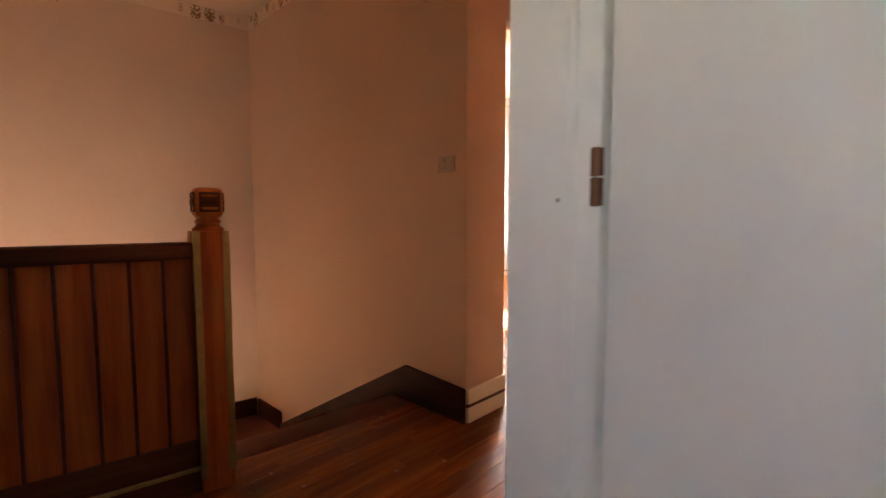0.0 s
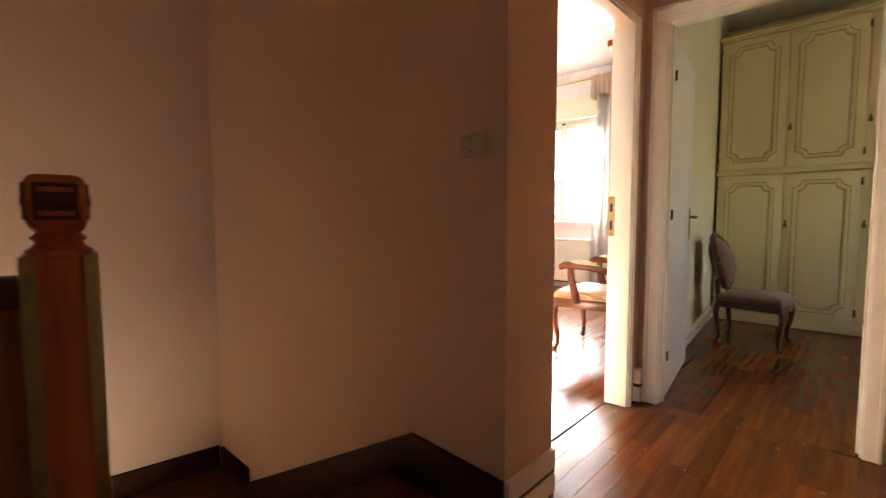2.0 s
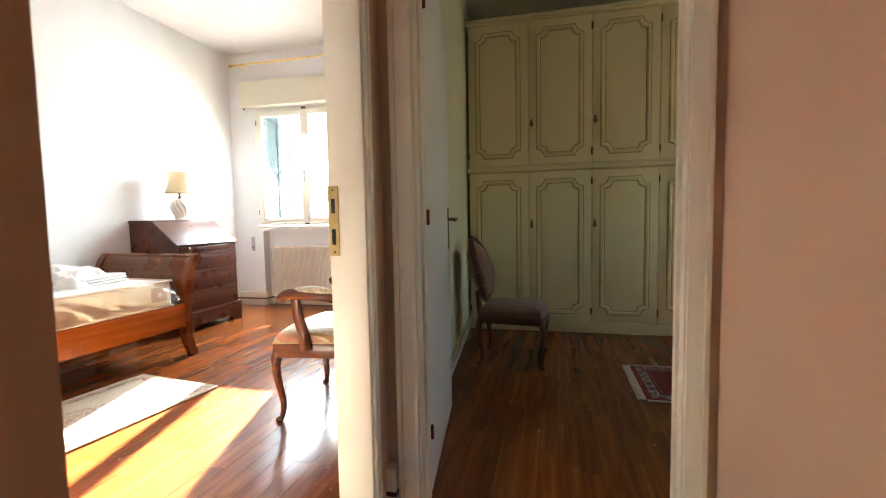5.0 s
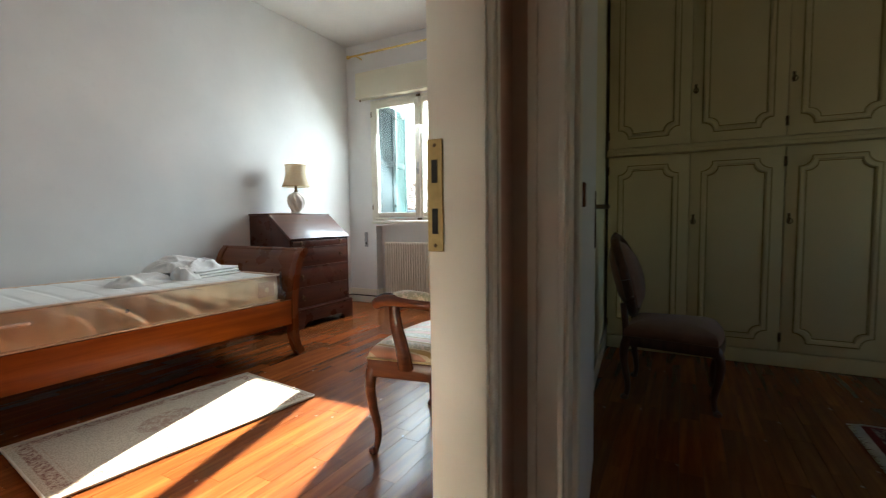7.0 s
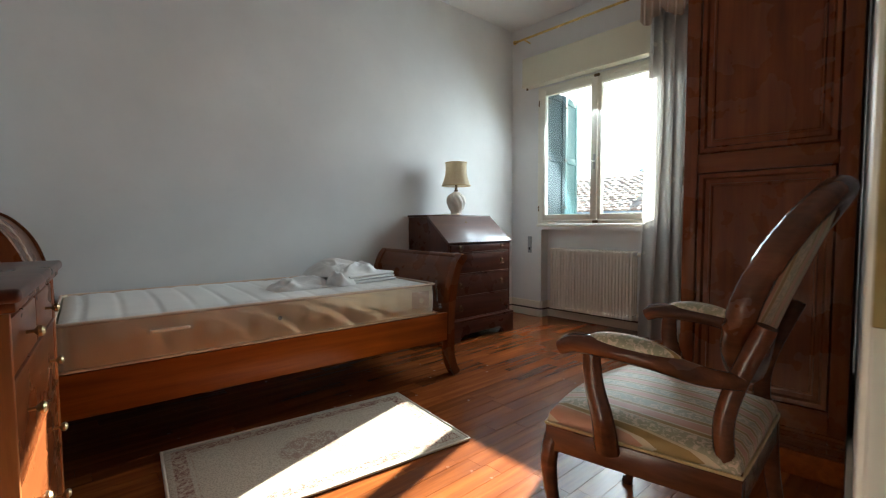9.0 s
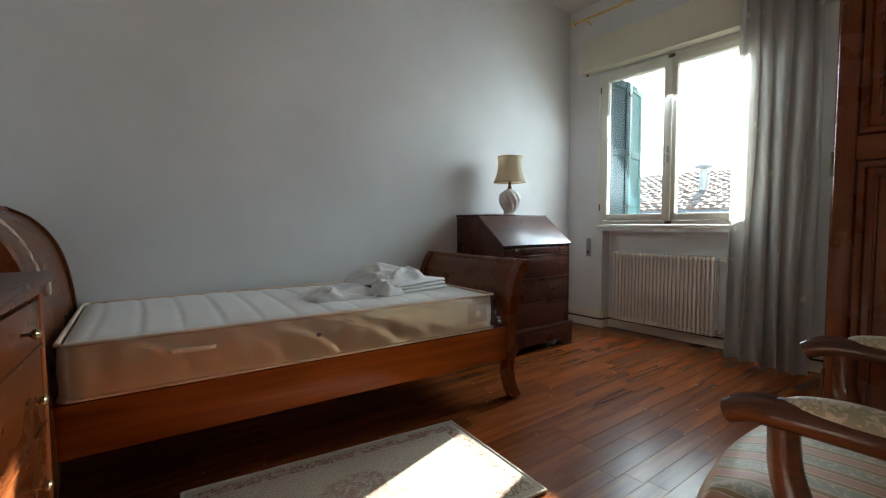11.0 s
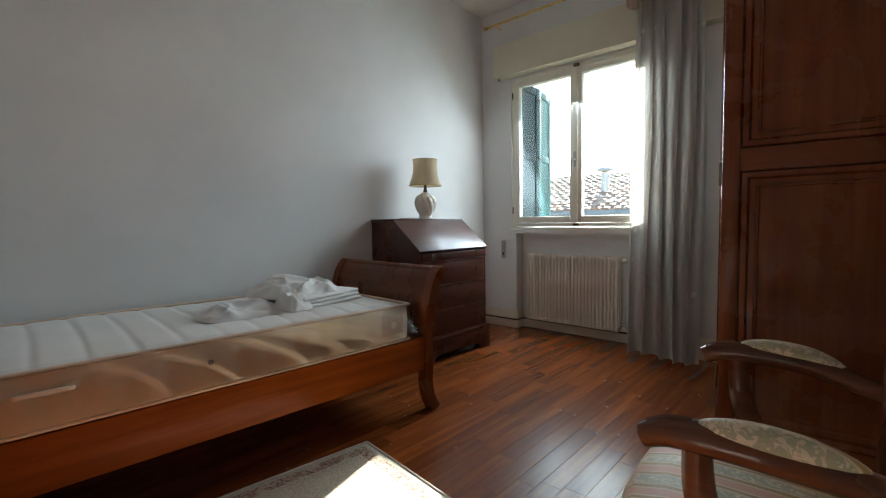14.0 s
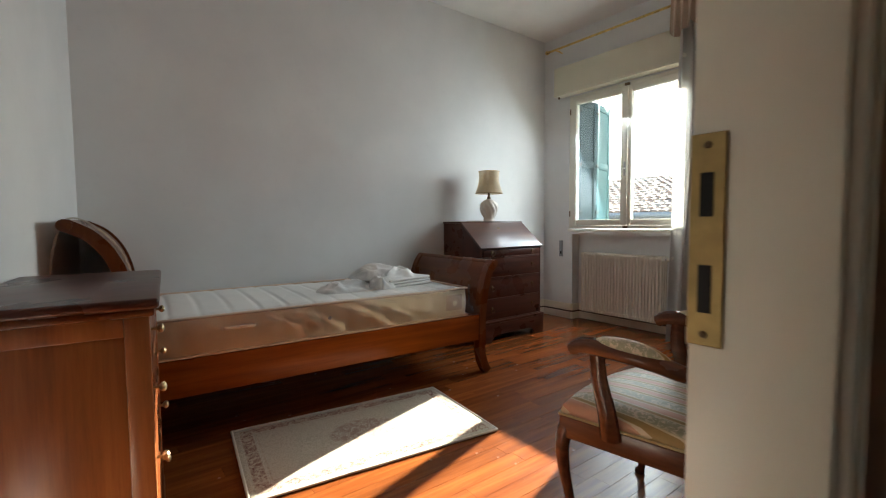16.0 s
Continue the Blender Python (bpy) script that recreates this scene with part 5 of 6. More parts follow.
sr = snt2.nodes.new("ShaderNodeValToRGB")
sr.color_ramp.interpolation = "CONSTANT"
els = sr.color_ramp.elements
while len(els) < 8:
    els.new(0.5)
for kk, (pp, c) in zip(els, ((0.0, gold), (0.10, ivory), (0.14, pink), (0.40, ivory), (0.44, gold), (0.56, ivory), (0.60, sage), (0.96, ivory))):
    kk.position, kk.color = pp, (*c, 1)
snt2.links.new(fr2.outputs[0], sr.inputs[0])
in_sage = ramp(snt2, fr2.outputs[0], [(0.60, (0, 0, 0)), (0.62, (1, 1, 1)), (0.94, (1, 1, 1)), (0.96, (0, 0, 0))])
vine = ramp(snt2, noise_tex(snt2, v, 75.0, 3.0, 0.6, 1.0), [(0.50, (0, 0, 0)), (0.56, (1, 1, 1))])
sc2 = mix(snt2, sr.outputs[0], (0.60, 0.50, 0.36), mix(snt2, (0, 0, 0), in_sage, vine))
snt2.links.new(sc2, sp2.inputs["Base Color"])
sp2.inputs["Roughness"].default_value = 0.55
sp2.inputs["Sheen Weight"].default_value = 0.3
bump(snt2, sp2, noise_tex(snt2, v, 600.0, 2.0), 0.25, 0.001)
M_BRAID = cloth("gold_braid", (0.50, 0.38, 0.18), 400.0)
M_VELVET = cloth("dusty_rose_velvet", (0.22, 0.105, 0.075), 700.0, 0.85, 0.15, 9.0)


def seat_outline(wf, wb, d, n=14):
    """A seat's plan: bowed front at +y, narrower back."""
    pts = []
    for k in range(n + 1):
        t = k / n * 2 - 1
        pts.append((wf / 2 * t, d / 2 + 0.035 * (1 - t * t)))
    for k in range(n + 1):
        t = 1 - k / n * 2
        pts.append((wb / 2 * t, -d / 2))
    return pts


def cushion(outline, z0, z1, crown):
    b = bmesh.new()
    n = len(outline)
    cx, cy = sum(p[0] for p in outline) / n, sum(p[1] for p in outline) / n
    rings = []
    for s, z in ((0.985, z0), (1.0, z0 + (z1 - z0) * 0.4), (0.985, z1 - 0.008), (0.93, z1 + crown * 0.25), (0.7, z1 + crown * 0.75), (0.4, z1 + crown * 0.95), (0.12, z1 + crown)):
        rings.append([b.verts.new((cx + (x - cx) * s, cy + (y - cy) * s, z)) for x, y in outline])
    for A, B in zip(rings, rings[1:]):
        for i in range(n):
            b.faces.new((A[i], A[(i + 1) % n], B[(i + 1) % n], B[i]))
    b.faces.new(rings[0][::-1])
    b.faces.new(rings[-1])
    return b


def cabriole(x, y, h, dx, dy, top=0.026, foot=0.017):
    c = curve([(x, y, h), (x + dx * 0.030, y + dy * 0.030, h * 0.80), (x + dx * 0.022, y + dy * 0.022, h * 0.55), (x - dx * 0.004, y - dy * 0.004, h * 0.25), (x + dx * 0.006, y + dy * 0.006, h * 0.06), (x + dx * 0.022, y + dy * 0.022, 0.012)], 24)
    n = len(c)
    r = [top + (0.0115 - top) * min(1, (i / n) / 0.8) ** 0.8 if i / n < 0.82 else 0.0115 + (foot - 0.0115) * ((i / n - 0.82) / 0.18) for i in range(n)]
    b = tube(c, r, 10)
    return lathe([(foot * 0.8, 0.0), (foot, 0.006), (foot * 0.9, 0.018), (foot * 0.4, 0.024)], 12, b, Matrix.Translation((x + dx * 0.022, y + dy * 0.022, 0)))


def oval_back(parent, zc, y0, lean, w, h, cover, frame_mat, rib=0.024, crest=False, plump=1.0):
    """An oval framed back pad, leaning to -y."""
    def at(a, k=1.0, dy=0.0):
        x, z = w / 2 * k * math.cos(a), h / 2 * k * math.sin(a)
        return Vector((x, y0 - lean * h * max(0.0, (z + h / 2) / h) ** 1.5 + 0.02 * (x / (w / 2)) ** 2 + dy, zc + z))
    ring = [at(2 * math.pi * k / 48) for k in range(49)]
    part("back_frame", tube(ring, rib, 12, flat=1.0), frame_mat, parent, "moulded wooden back frame")
    b = bmesh.new()
    for sgn in (1, -1):
        rings = []
        for kk, bulge in ((0.93, 0.0), (0.85, 0.014), (0.6, 0.026), (0.3, 0.030), (0.04, 0.031)):
            rings.append([b.verts.new(at(2 * math.pi * i / 40, kk, sgn * bulge * plump)) for i in range(40)])
        for A, B in zip(rings, rings[1:]):
            for i in range(40):
                b.faces.new((A[i], A[(i + 1) % 40], B[(i + 1) % 40], B[i]))
        b.faces.new(rings[-1])
    part("backrest", b, cover, parent, "padded upholstered back")
    part("braid", tube([at(2 * math.pi * k / 48, 0.90, 0.010) for k in range(49)], 0.004, 6), M_BRAID, parent, "braid edging")
    if crest:
        b = bmesh.new()
        for k in range(9):
            a = math.pi / 2 + (k - 4) * 0.16
            lathe([(0.004, -0.012), (0.016 - 0.0015 * abs(k - 4), 0.0), (0.010, 0.012), (0.003, 0.022 - 0.002 * abs(k - 4))], 10, b, Matrix.Translation(at(a, 1.05)))
        part("crest", b, frame_mat, parent, "carved crest")
    return at


arm = thing("armchair", pose(4.096, 1.930, 0, 0, 0, 3.0) @ Matrix.Diagonal((0.94, 1.12, 1.06, 1)), "walnut armchair with striped silk upholstery and open arms", "armchair")
SEAT = 0.405
outl = seat_outline(0.64, 0.52, 0.43)
part("seat_rail", prism([(x * 1.0, y) for x, y in outl], SEAT - 0.075, SEAT - 0.006, None, 0.004), M_WALNUT, arm, "curved walnut seat rail")
part("seat", cushion([(x * 0.985, y * 0.985) for x, y in outl], SEAT - 0.008, SEAT + 0.035, 0.035), M_STRIPES, arm, "striped silk seat")
part("braid", tube([Vector((x * 1.0, y * 1.0, SEAT + 0.0)) for x, y in outl + outl[:1]], 0.0045, 6), M_BRAID, arm, "gold braid edging")
for x, y, dx, dy in ((-0.285, 0.195, -0.6, 0.6), (0.285, 0.195, 0.6, 0.6)):
    part("leg", cabriole(x, y, SEAT - 0.02, dx, dy, 0.030, 0.019), M_WALNUT, arm, "curved cabriole leg")
for s in (-1, 1):
    c = curve([(s * 0.235, -0.195, SEAT), (s * 0.232, -0.205, 0.25), (s * 0.235, -0.23, 0.10), (s * 0.24, -0.27, 0.004)], 16)
    part("leg", tube(c, [0.022 - 0.007 * i / len(c) for i in range(len(c))], 10), M_WALNUT, arm, "raked back leg")
    post_ = curve([(s * 0.235, -0.185, SEAT - 0.02), (s * 0.240, -0.175, 0.50), (s * 0.238, -0.195, 0.60), (s * 0.244, -0.245, 0.74)], 14)
    part("back_post", tube(post_, 0.021, 10), M_WALNUT, arm)
    sup = curve([(s * 0.300, 0.055, SEAT - 0.03), (s * 0.318, 0.060, 0.46), (s * 0.315, 0.085, 0.55), (s * 0.322, 0.090, 0.635)], 16)
    part("arm_post", tube(sup, [0.031 - 0.010 * i / len(sup) for i in range(len(sup))], 10, flat=0.75), M_WALNUT, arm, "curved arm support")
    armc = curve([(s * 0.242, -0.205, 0.610), (s * 0.29, -0.14, 0.620), (s * 0.325, -0.05, 0.645), (s * 0.332, 0.05, 0.652), (s * 0.330, 0.125, 0.648), (s * 0.328, 0.165, 0.630)], 30)
    n = len(armc)
    ar = part("armrest", tube(armc, [0.018 + 0.009 * math.sin(math.pi * min(1, i / n * 0.9)) for i in range(n)], 12, flat=1.25), M_WALNUT, arm, "carved walnut armrest")
    for k in (-1, 0, 1):
        part("carved_ridge", tube([Vector((p.x + k * 0.0155, p.y, p.z + 0.021 - 0.004 * abs(k))) for p in armc[int(n * 0.72):n - 1]], 0.0075, 8), M_WALNUT, ar)
    pc = armc[int(n * 0.30):int(n * 0.72)]
    pn = len(pc)
    part("arm_pad", tube([p + Vector((0, 0, 0.020)) for p in pc], [0.004 + 0.020 * math.sin(math.pi * (i + 0.3) / (pn - 0.4)) ** 0.6 for i in range(pn)], 12, flat=1.25), M_STRIPES, ar, "striped arm pad")
    part("braid", tube([p + Vector((s * 0.0, 0, 0.022)) + Vector((0.026 * math.sin(math.pi * i / (pn - 1)) ** 0.6, 0, 0)) for i, p in enumerate(pc)] + [p + Vector((-0.026 * math.sin(math.pi * i / (pn - 1)) ** 0.6, 0, 0.022)) for i, p in reversed(list(enumerate(pc)))], 0.003, 6), M_BRAID, ar)
oval_back(arm, 0.81, -0.185, 0.33, 0.50, 0.45, M_STRIPES, M_WALNUT, 0.029)

# ---- small chair in the dressing room ----
ch = thing("side_chair", pose(5.12, 1.02, 0, 0, 0, 178), "carved walnut side chair in dusty rose velvet", "chair")
SEAT = 0.365
outl = seat_outline(0.50, 0.42, 0.46)
part("seat_rail", prism(outl, SEAT - 0.06, SEAT - 0.006, None, 0.004), M_CARVED, ch, "carved walnut seat rail")
part("seat", cushion([(x * 0.985, y * 0.985) for x, y in outl], SEAT - 0.008, SEAT + 0.035, 0.04), M_VELVET, ch, "dusty rose velvet seat")
for x, y, dx, dy in ((-0.215, 0.215, -0.7, 0.7), (0.215, 0.215, 0.7, 0.7), (-0.19, -0.205, -0.5, -0.6), (0.19, -0.205, 0.5, -0.6)):
    part("leg", cabriole(x, y, SEAT - 0.02, dx, dy, 0.030, 0.021), M_CARVED, ch, "carved cabriole leg")
for s in (-1, 1):
    part("back_post", tube(curve([(s * 0.18, -0.215, SEAT - 0.02), (s * 0.17, -0.225, 0.46), (s * 0.15, -0.235, 0.53)], 8), 0.019, 10), M_CARVED, ch)
oval_back(ch, 0.675, -0.20, 0.24, 0.43, 0.44, M_VELVET, M_CARVED, 0.026, True, 2.5)

# ---- tall brown wardrobe in the bedroom ----
war = thing("wardrobe", pose(4.88, 2.185, 0, 0, 0, 4.6) @ pose(-4.88, -2.185, 0), "tall cherry wood wardrobe with framed side panels", "wardrobe")
VX0, VX1, VY0, VY1, VH = 4.88, 6.02, 1.600, 2.185, 2.70
part("carcass", box(VX0 + 0.02, VX1, VY0, VY1 - 0.025, 0.08, VH - 0.02), M_MAHOG_Z, war)
b = bmesh.new()
box(VX0, VX0 + 0.022, VY0, VY0 + 0.055, 0.0, VH - 0.02, 0.003, bm=b)
box(VX0, VX0 + 0.022, VY1 - 0.055, VY1, 0.0, VH - 0.02, 0.003, bm=b)
part("side_stile", b, M_CHERRY_Z, war)
for z0, z1 in ((0.0, 0.28), (1.235, 1.315), (VH - 0.12, VH - 0.02)):
    part("side_rail", box(VX0 + 0.002, VX0 + 0.021, VY0 + 0.055, VY1 - 0.055, z0, z1, 0.003), M_CHERRY_Y, war)
for z0, z1 in ((0.28, 1.235), (1.315, VH - 0.12)):
    part("side_panel", box(VX0 + 0.012, VX0 + 0.02, VY0 + 0.05, VY1 - 0.05, z0 - 0.004, z1 + 0.004), M_CHERRY_Z, war, "upright-grained panel", False)
    b = mould(-(VY1 - 0.057), -(VY0 + 0.057), z0 + 0.002, z1 - 0.002, 0, 0.030, 0.014, 0)
    b.transform(Matrix.Translation((VX0 + 0.012, 0, 0)) @ Matrix(((0, 1, 0, 0), (-1, 0, 0, 0), (0, 0, 1, 0), (0, 0, 0, 1))))
    part("moulding", b, M_CHERRY_Z, war, "stepped panel moulding", False)
    b = mould(-(VY1 - 0.105), -(VY0 + 0.105), z0 + 0.05, z1 - 0.05, 0, 0.012, 0.006, 0)
    b.transform(Matrix.Translation((VX0 + 0.012, 0, 0)) @ Matrix(((0, 1, 0, 0), (-1, 0, 0, 0), (0, 0, 1, 0), (0, 0, 0, 1))))
    part("moulding", b, M_CHERRY_Z, war, "fine inner bead", False)
for k in range(3):
    z = 0.10 + 0.035 * k
    part("base_moulding", box(VX0 - 0.012 + 0.004 * k, VX0 + 0.002, VY0, VY1 + 0.01, z, z + 0.018, 0.006), M_CHERRY_Y, war)
part("plinth", box(VX0 - 0.014, VX1 + 0.014, VY0, VY1 + 0.012, 0.0, 0.10, 0.006), M_CHERRY_X_LIT, war)
for x0, x1 in ((VX0 + 0.03, 5.448), (5.452, VX1 - 0.01)):
    d = part("door", box(x0, x1, VY1 - 0.022, VY1 + 0.004, 0.12, VH - 0.05, 0.004), M_CHERRY_Z, war)
    for z0, z1 in ((0.2, 1.2), (1.28, VH - 0.13)):
        b = mould(x0 + 0.06, x1 - 0.06, z0, z1, 0, 0.03, 0.012, 0)
        b.transform(Matrix.Translation((0, VY1 + 0.004, 0)) @ Matrix.Diagonal((1, -1, 1, 1)))
        part("panel_moulding", b, M_CHERRY_Z, d)
    for z in (0.45, 1.23, 2.1):
        hx_ = x0 + 0.004 if x0 < 5.2 else x1 - 0.004
        part("hinge", lathe([(0.002, -0.045), (0.006, -0.04), (0.006, 0.04), (0.002, 0.045)], 10, None, Matrix.Translation((hx_, VY1 + 0.008, z))), M_BRASSDARK, d, "dark brass pin hinge")
    part("knob", lathe([(0.006, 0), (0.006, 0.012), (0.013, 0.02), (0.010, 0.03), (0.002, 0.032)], 14, None, Matrix.Translation((5.41 if x0 < 5.2 else 5.49, VY1 + 0.004, 1.05)) @ Matrix.Rotation(radians(-90), 4, "X")), M_BRASSDARK, d, "dark brass knob")
part("cornice", box(VX0 - 0.03, VX1 + 0.03, VY0, VY1 + 0.035, VH - 0.03, VH + 0.03, 0.012, 3), M_CHERRY_X_LIT, war)

# ---- cream fitted wardrobe in the dressing room ----
M_LACQ = paint("aged_cream_lacquer", (0.78, 0.64, 0.37), 0.45, 0.08, 0.05)
M_GOLDLINE = plain("dull_gold_line", (0.42, 0.29, 0.10), 0.45, 0.3)
cw = thing("fitted_wardrobe", pose(5.95, 1.488, 0, 0, 0, -90) @ Matrix.Diagonal((1.083, 1, 1.058, 1)), "cream lacquered wardrobe with gilded panel mouldings", "wardrobe")
N_D, DW = 7, 0.508
TOTAL = N_D * DW
part("carcass", box(0, TOTAL, 0.022, 0.60, 0.09, 2.66), M_LACQ, cw)
part("plinth", box(0.0, TOTAL, 0.004, 0.5, 0.0, 0.092, 0.004), M_LACQ, cw)
part("middle_rail", box(-0.012, TOTAL, -0.020, 0.022, 1.395, 1.425, 0.008, 3), M_LACQ, cw, "moulded middle rail")
part("middle_rail", box(-0.008, TOTAL, -0.012, 0.022, 1.424, 1.446, 0.005, 2), M_LACQ, cw)
part("cornice", box(-0.022, TOTAL, -0.03, 0.5, 2.675, 2.70, 0.008, 3), M_LACQ, cw, "moulded cornice")
part("cornice", box(-0.012, TOTAL, -0.016, 0.5, 2.652, 2.677, 0.008, 3), M_LACQ, cw)
for k in range(N_D):
    for z0, z1, kz in ((0.10, 1.385, 0.94), (1.452, 2.648, 1.80)):
        x0, x1 = k * DW + 0.003, (k + 1) * DW - 0.003
        d = part("door", box(x0, x1, 0.0, 0.022, z0, z1, 0.004), M_LACQ, cw, "cream door with a shaped panel")
        part("moulding", mould(x0 + 0.066, x1 - 0.066, z0 + 0.065, z1 - 0.065, 0.0, 0.028, 0.011, 0.062), M_LACQ, d, "raised shaped moulding", False)
        part("gold_line", mould(x0 + 0.060, x1 - 0.060, z0 + 0.059, z1 - 0.059, 0.0, 0.0075, 0.0035, 0.064), M_GOLDLINE, d, "dull gold line", False)
        part("gold_line", mould(x0 + 0.096, x1 - 0.096, z0 + 0.095, z1 - 0.095, 0.0, 0.006, 0.003, 0.056), M_GOLDLINE, d, "dull gold line", False)
        kx = (x1 - 0.022 if k == 0 else x0 + 0.022) if k < 3 else (x1 - 0.02 if k % 2 else x0 + 0.02)
        if k != 0:
            key = part("key", lathe([(0.009, 0), (0.009, 0.004), (0.004, 0.006), (0.004, 0.03)], 12, None, Matrix.Translation((kx, 0, kz)) @ Matrix.Rotation(radians(90), 4, "X")), M_BRASSDARK, d, "brass key in its lock")
            part("key_bow", tube([(kx + 0.013 * math.cos(a), -0.034, kz - 0.014 + 0.016 * math.sin(a)) for a in [2 * math.pi * q / 14 for q in range(15)]], 0.0032, 6), M_BRASSDARK, key)
            part("key_plate", box(kx - 0.007, kx + 0.007, -0.003, 0.0, kz - 0.026, kz + 0.034, 0.001), M_BRASSDARK, key)
        hx_ = x0 if (k in (0, 2) or (k > 2 and k % 2)) else x1
        for z in (z0 + 0.09, z1 - 0.09):
            part("hinge", lathe([(0.002, -0.03), (0.005, -0.026), (0.005, 0.026), (0.002, 0.03)], 8, None, Matrix.Translation((hx_, -0.003, z))), M_BRASSDARK, d, "small dark hinge")

# ---- neighbouring roof outside the window ----
house = thing("neighbour_house", pose(13.5, 0, -4.06), "neighbouring house with a clay tile roof", "house", "", "structure")
M_RENDER = paint("grey_render", (0.5, 0.47, 0.44), 0.9, 0.3, 0.1, 40.0)
M_TILE, tnt, tp = nodes_of("clay_tiles")
ti = tnt.nodes.new("ShaderNodeNewGeometry")
tcol = ramp(tnt, ti.outputs["Random Per Island"], [(0.0, (0.30, 0.17, 0.13)), (0.35, (0.42, 0.27, 0.20)), (0.7, (0.50, 0.36, 0.28)), (1.0, (0.56, 0.47, 0.39))])
tcol = mix(tnt, tcol, (0.24, 0.21, 0.17), ramp(tnt, noise_tex(tnt, coord(tnt, (1, 1, 1)), 6.0, 5.0), [(0.5, (0, 0, 0)), (0.7, (0.7, 0.7, 0.7))]))
tnt.links.new(tcol, tp.inputs["Base Color"])
tp.inputs["Roughness"].default_value = 0.85
HY0, HY1, EZ, RZ, RX = -6.0, 14.0, 5.35, 6.80, 5.6
part("wall", box(0.5, 10.7, HY0 + 0.4, HY1 - 0.4, 0, EZ - 0.05), M_RENDER, house)
part("roof", prism([(0, EZ - 0.08), (RX, RZ - 0.08), (RX * 2, EZ - 0.08)], HY0, HY1, axis="y"), M_RENDER, house)
slope = math.atan2(RZ - EZ, RX)
run = math.hypot(RX, RZ - EZ)
verts, faces = [], []
rnd = random.Random(3)
nr, step_t, wid = int(run / 0.33), 0.33, 0.24
for i in range(nr):
    for j in range(int((HY1 - HY0) / wid)):
        y = HY0 + j * wid + rnd.uniform(-0.012, 0.012)
        lift = rnd.uniform(0.0, 0.018)
        k0 = len(verts)
        for s, up in ((i * step_t - 0.06, 0.028), ((i + 1) * step_t, 0.0)):
            for q in range(6):
                a = math.pi * q / 5
                yy, hh = y + wid * 0.5 - wid * 0.5 * math.cos(a), 0.075 * math.sin(a) + up + lift
                verts.append((s * math.cos(slope) - hh * math.sin(slope), yy, EZ - 0.02 + s * math.sin(slope) + hh * math.cos(slope)))
        for q in range(5):
            faces.append((k0 + q, k0 + q + 1, k0 + 7 + q, k0 + 6 + q))
        faces.append((k0, k0 + 5, k0 + 4, k0 + 3, k0 + 2, k0 + 1))
me = bpy.data.meshes.new("roof_tiles")
me.from_pydata(verts, [], faces)
me.materials.append(M_TILE)
tiles = new("roof_tiles", me)
tiles.parent = house
tagged(tiles, "rows of weathered clay roof tiles", "", "", "stuff")
part("gutter", tube([(-0.08, HY0, EZ - 0.06), (-0.08, HY1, EZ - 0.06)], 0.075, 10), M_GREY, house, "grey metal gutter")
part("fascia", box(0.0, 0.06, HY0, HY1, EZ - 0.32, EZ - 0.05), M_GREY, house)
flue = thing("roof_flue", pose(15.6, 7.02, 1.52), "pale metal flue pipe with a cap on the roof", "flue", "", "structure")
M_FLUE = plain("pale_flue_metal", (0.62, 0.62, 0.60), 0.5, 0.2)
part("pipe", lathe([(0.10, -0.3), (0.10, 0.9)], 18), M_FLUE, flue)
part("flashing", lathe([(0.30, -0.12), (0.22, 0.0), (0.13, 0.18), (0.11, 0.2)], 20), M_FLUE, flue)
part("cowl", lathe([(0.12, 0.92), (0.24, 0.95), (0.20, 1.02), (0.03, 1.08)], 20), M_FLUE, flue)

# ---- parquet strips ----
PLANK = {}


def plank_mesh(length, width):
    key = (round(length, 2), round(width, 3))
    if key not in PLANK:
        b = box(-key[0] / 2, key[0] / 2, -key[1] / 2, key[1] / 2, -0.006, 0.0, 0.0004, 1)
        me = bpy.data.meshes.new("parquet_strip")
        b.to_mesh(me)
        b.free()
        me.materials.append(M_FLOOR)
        PLANK[key] = me
    return PLANK[key]


def spans(y, outline):
    xs = []
    for (xa, ya), (xb_, yb) in zip(outline, outline[1:] + outline[:1]):
        if (ya > y) != (yb > y):
            xs.append((xb_ - xa) * (y - ya) / (yb - ya) + xa)
    xs.sort()
    return list(zip(xs[::2], xs[1::2]))


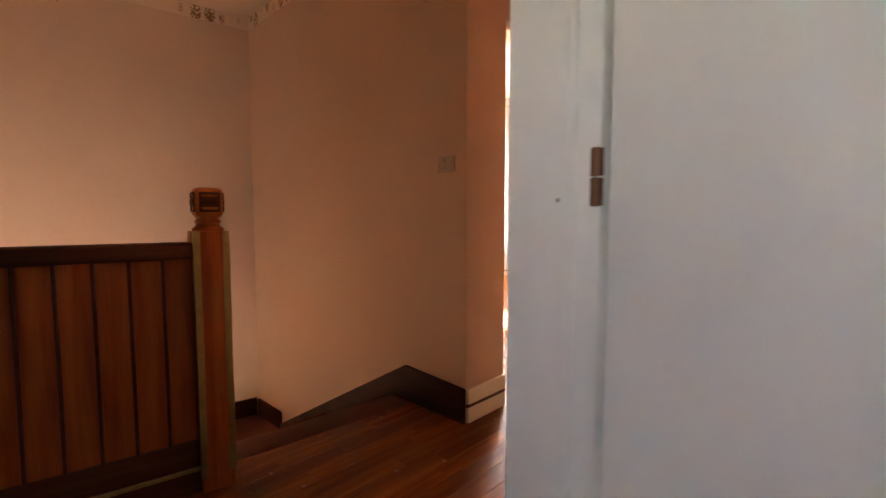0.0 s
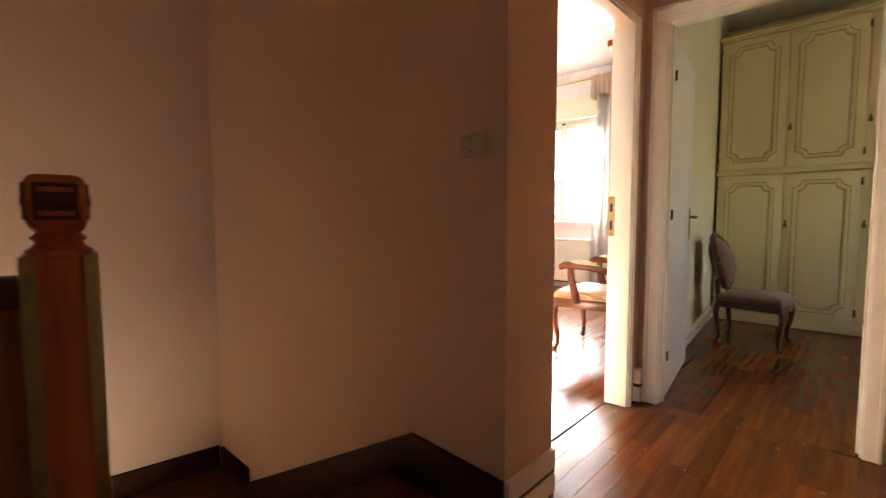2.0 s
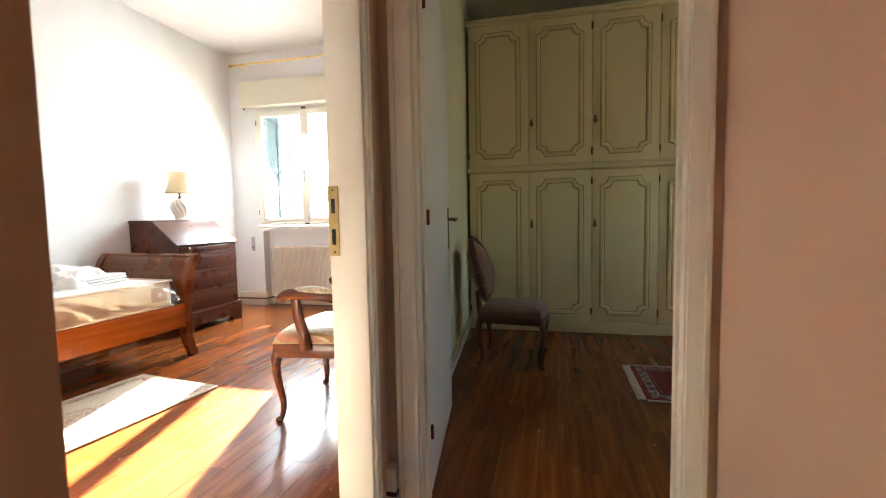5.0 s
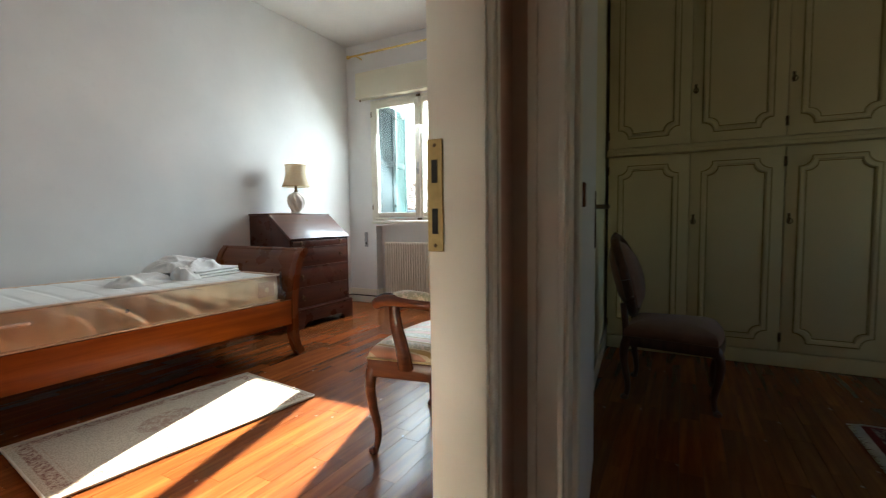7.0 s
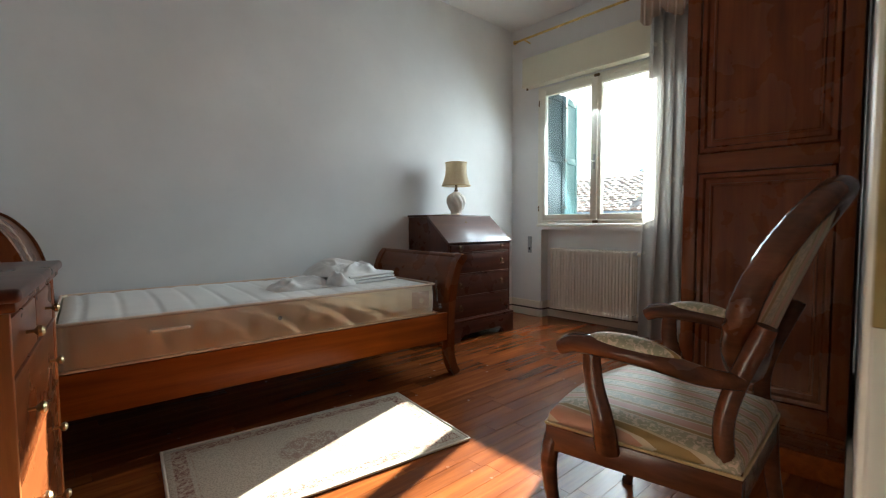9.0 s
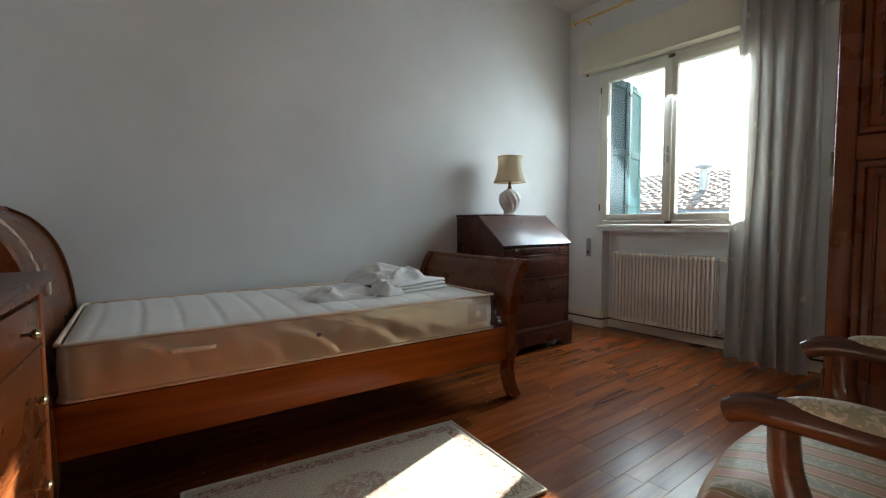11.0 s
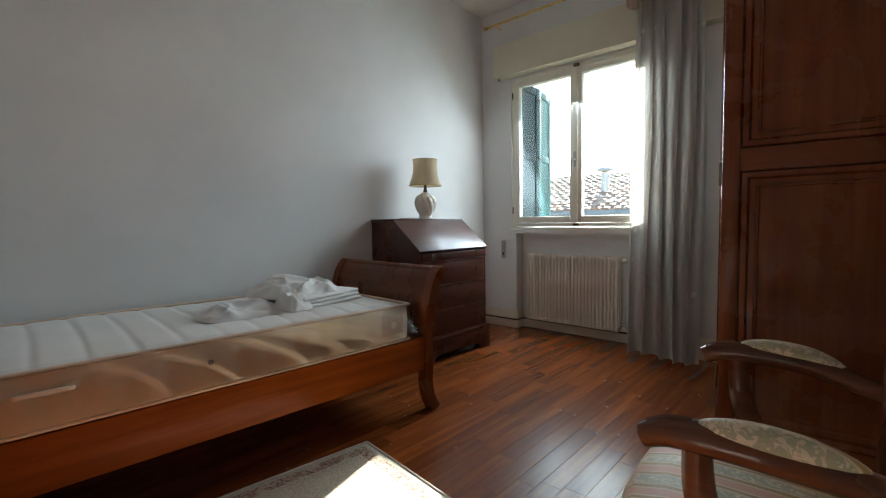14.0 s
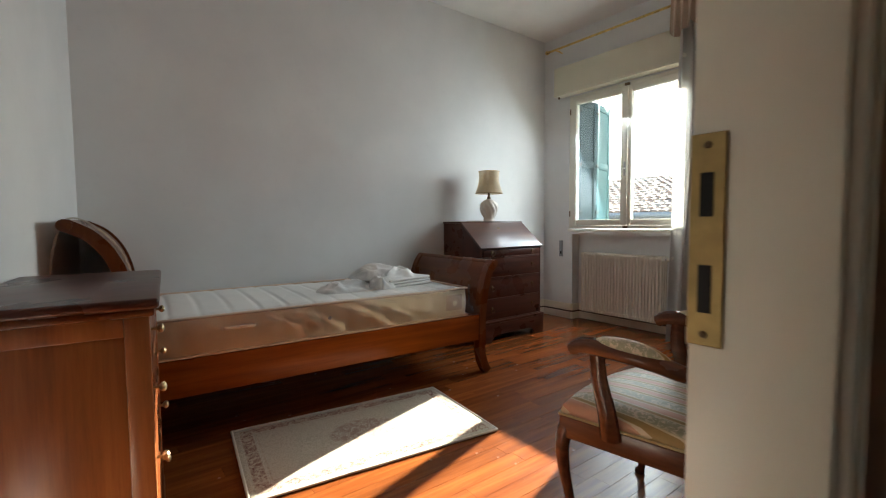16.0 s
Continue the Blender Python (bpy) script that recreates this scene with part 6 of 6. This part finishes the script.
STRIP = 0.088
rnd = random.Random(11)
for ob, outline in FLOORS:
    near = {"floor": (2.2, 6.6, 1.5, 4.0), "floor_corridor": (0.5, 3.3, 0.2, 1.8), "floor_dressing": (3.2, 5.95, -0.3, 1.5), "floor_study": (9, 9, 9, 9)}[ob.name]
    ys = [p[1] for p in outline]
    count = 0
    rest = bmesh.new()
    y = math.floor(min(ys) / STRIP) * STRIP
    cells = []
    while y < max(ys) + STRIP:
        yc = min(max(y + STRIP / 2, min(ys) + 1e-4), max(ys) - 1e-4)
        for xa, xb_ in spans(yc, outline):
            x = xa - rnd.uniform(0.0, 0.5)
            while x < xb_:
                length = rnd.choice((0.42, 0.48, 0.55, 0.62, 0.7))
                x0, x1 = max(x, xa), min(x + length, xb_)
                if x1 - x0 > 0.03:
                    cells.append((x0, x1, y))
                x += length
        y += STRIP
    for x0, x1, y in cells:
        y0, y1 = max(y, min(ys)), min(y + STRIP, max(ys))
        if y1 - y0 < 0.01:
            continue
        w_, l_ = y1 - y0 - 0.0006, x1 - x0 - 0.0006
        cx, cy = (x0 + x1) / 2, (y0 + y1) / 2
        if count < 300 and near[0] < cx < near[1] and near[2] < cy < near[3]:
            o = new("parquet_strip", plank_mesh(round(l_, 2), w_))
            o.parent = ob
            o.location = (cx, cy, rnd.uniform(-0.0003, 0.0003))
            o.scale = (l_ / round(l_, 2), 1, 1)
            count += 1
        else:
            k0 = [rest.verts.new(p) for p in ((x0 + 0.0008, y0 + 0.0008, 0), (x1 - 0.0008, y0 + 0.0008, 0), (x1 - 0.0008, y1 - 0.0008, 0), (x0 + 0.0008, y1 - 0.0008, 0), (x0, y0, -0.006), (x1, y0, -0.006), (x1, y1, -0.006), (x0, y1, -0.006))]
            rest.faces.new(k0[:4])
            for q in range(4):
                rest.faces.new((k0[q], k0[4 + q], k0[4 + (q + 1) % 4], k0[(q + 1) % 4]))
    if len(rest.verts):
        o = link_mesh("parquet_field", rest, M_FLOOR, ob)
        tagged(o, "", "", "", "stuff")
    else:
        rest.free()
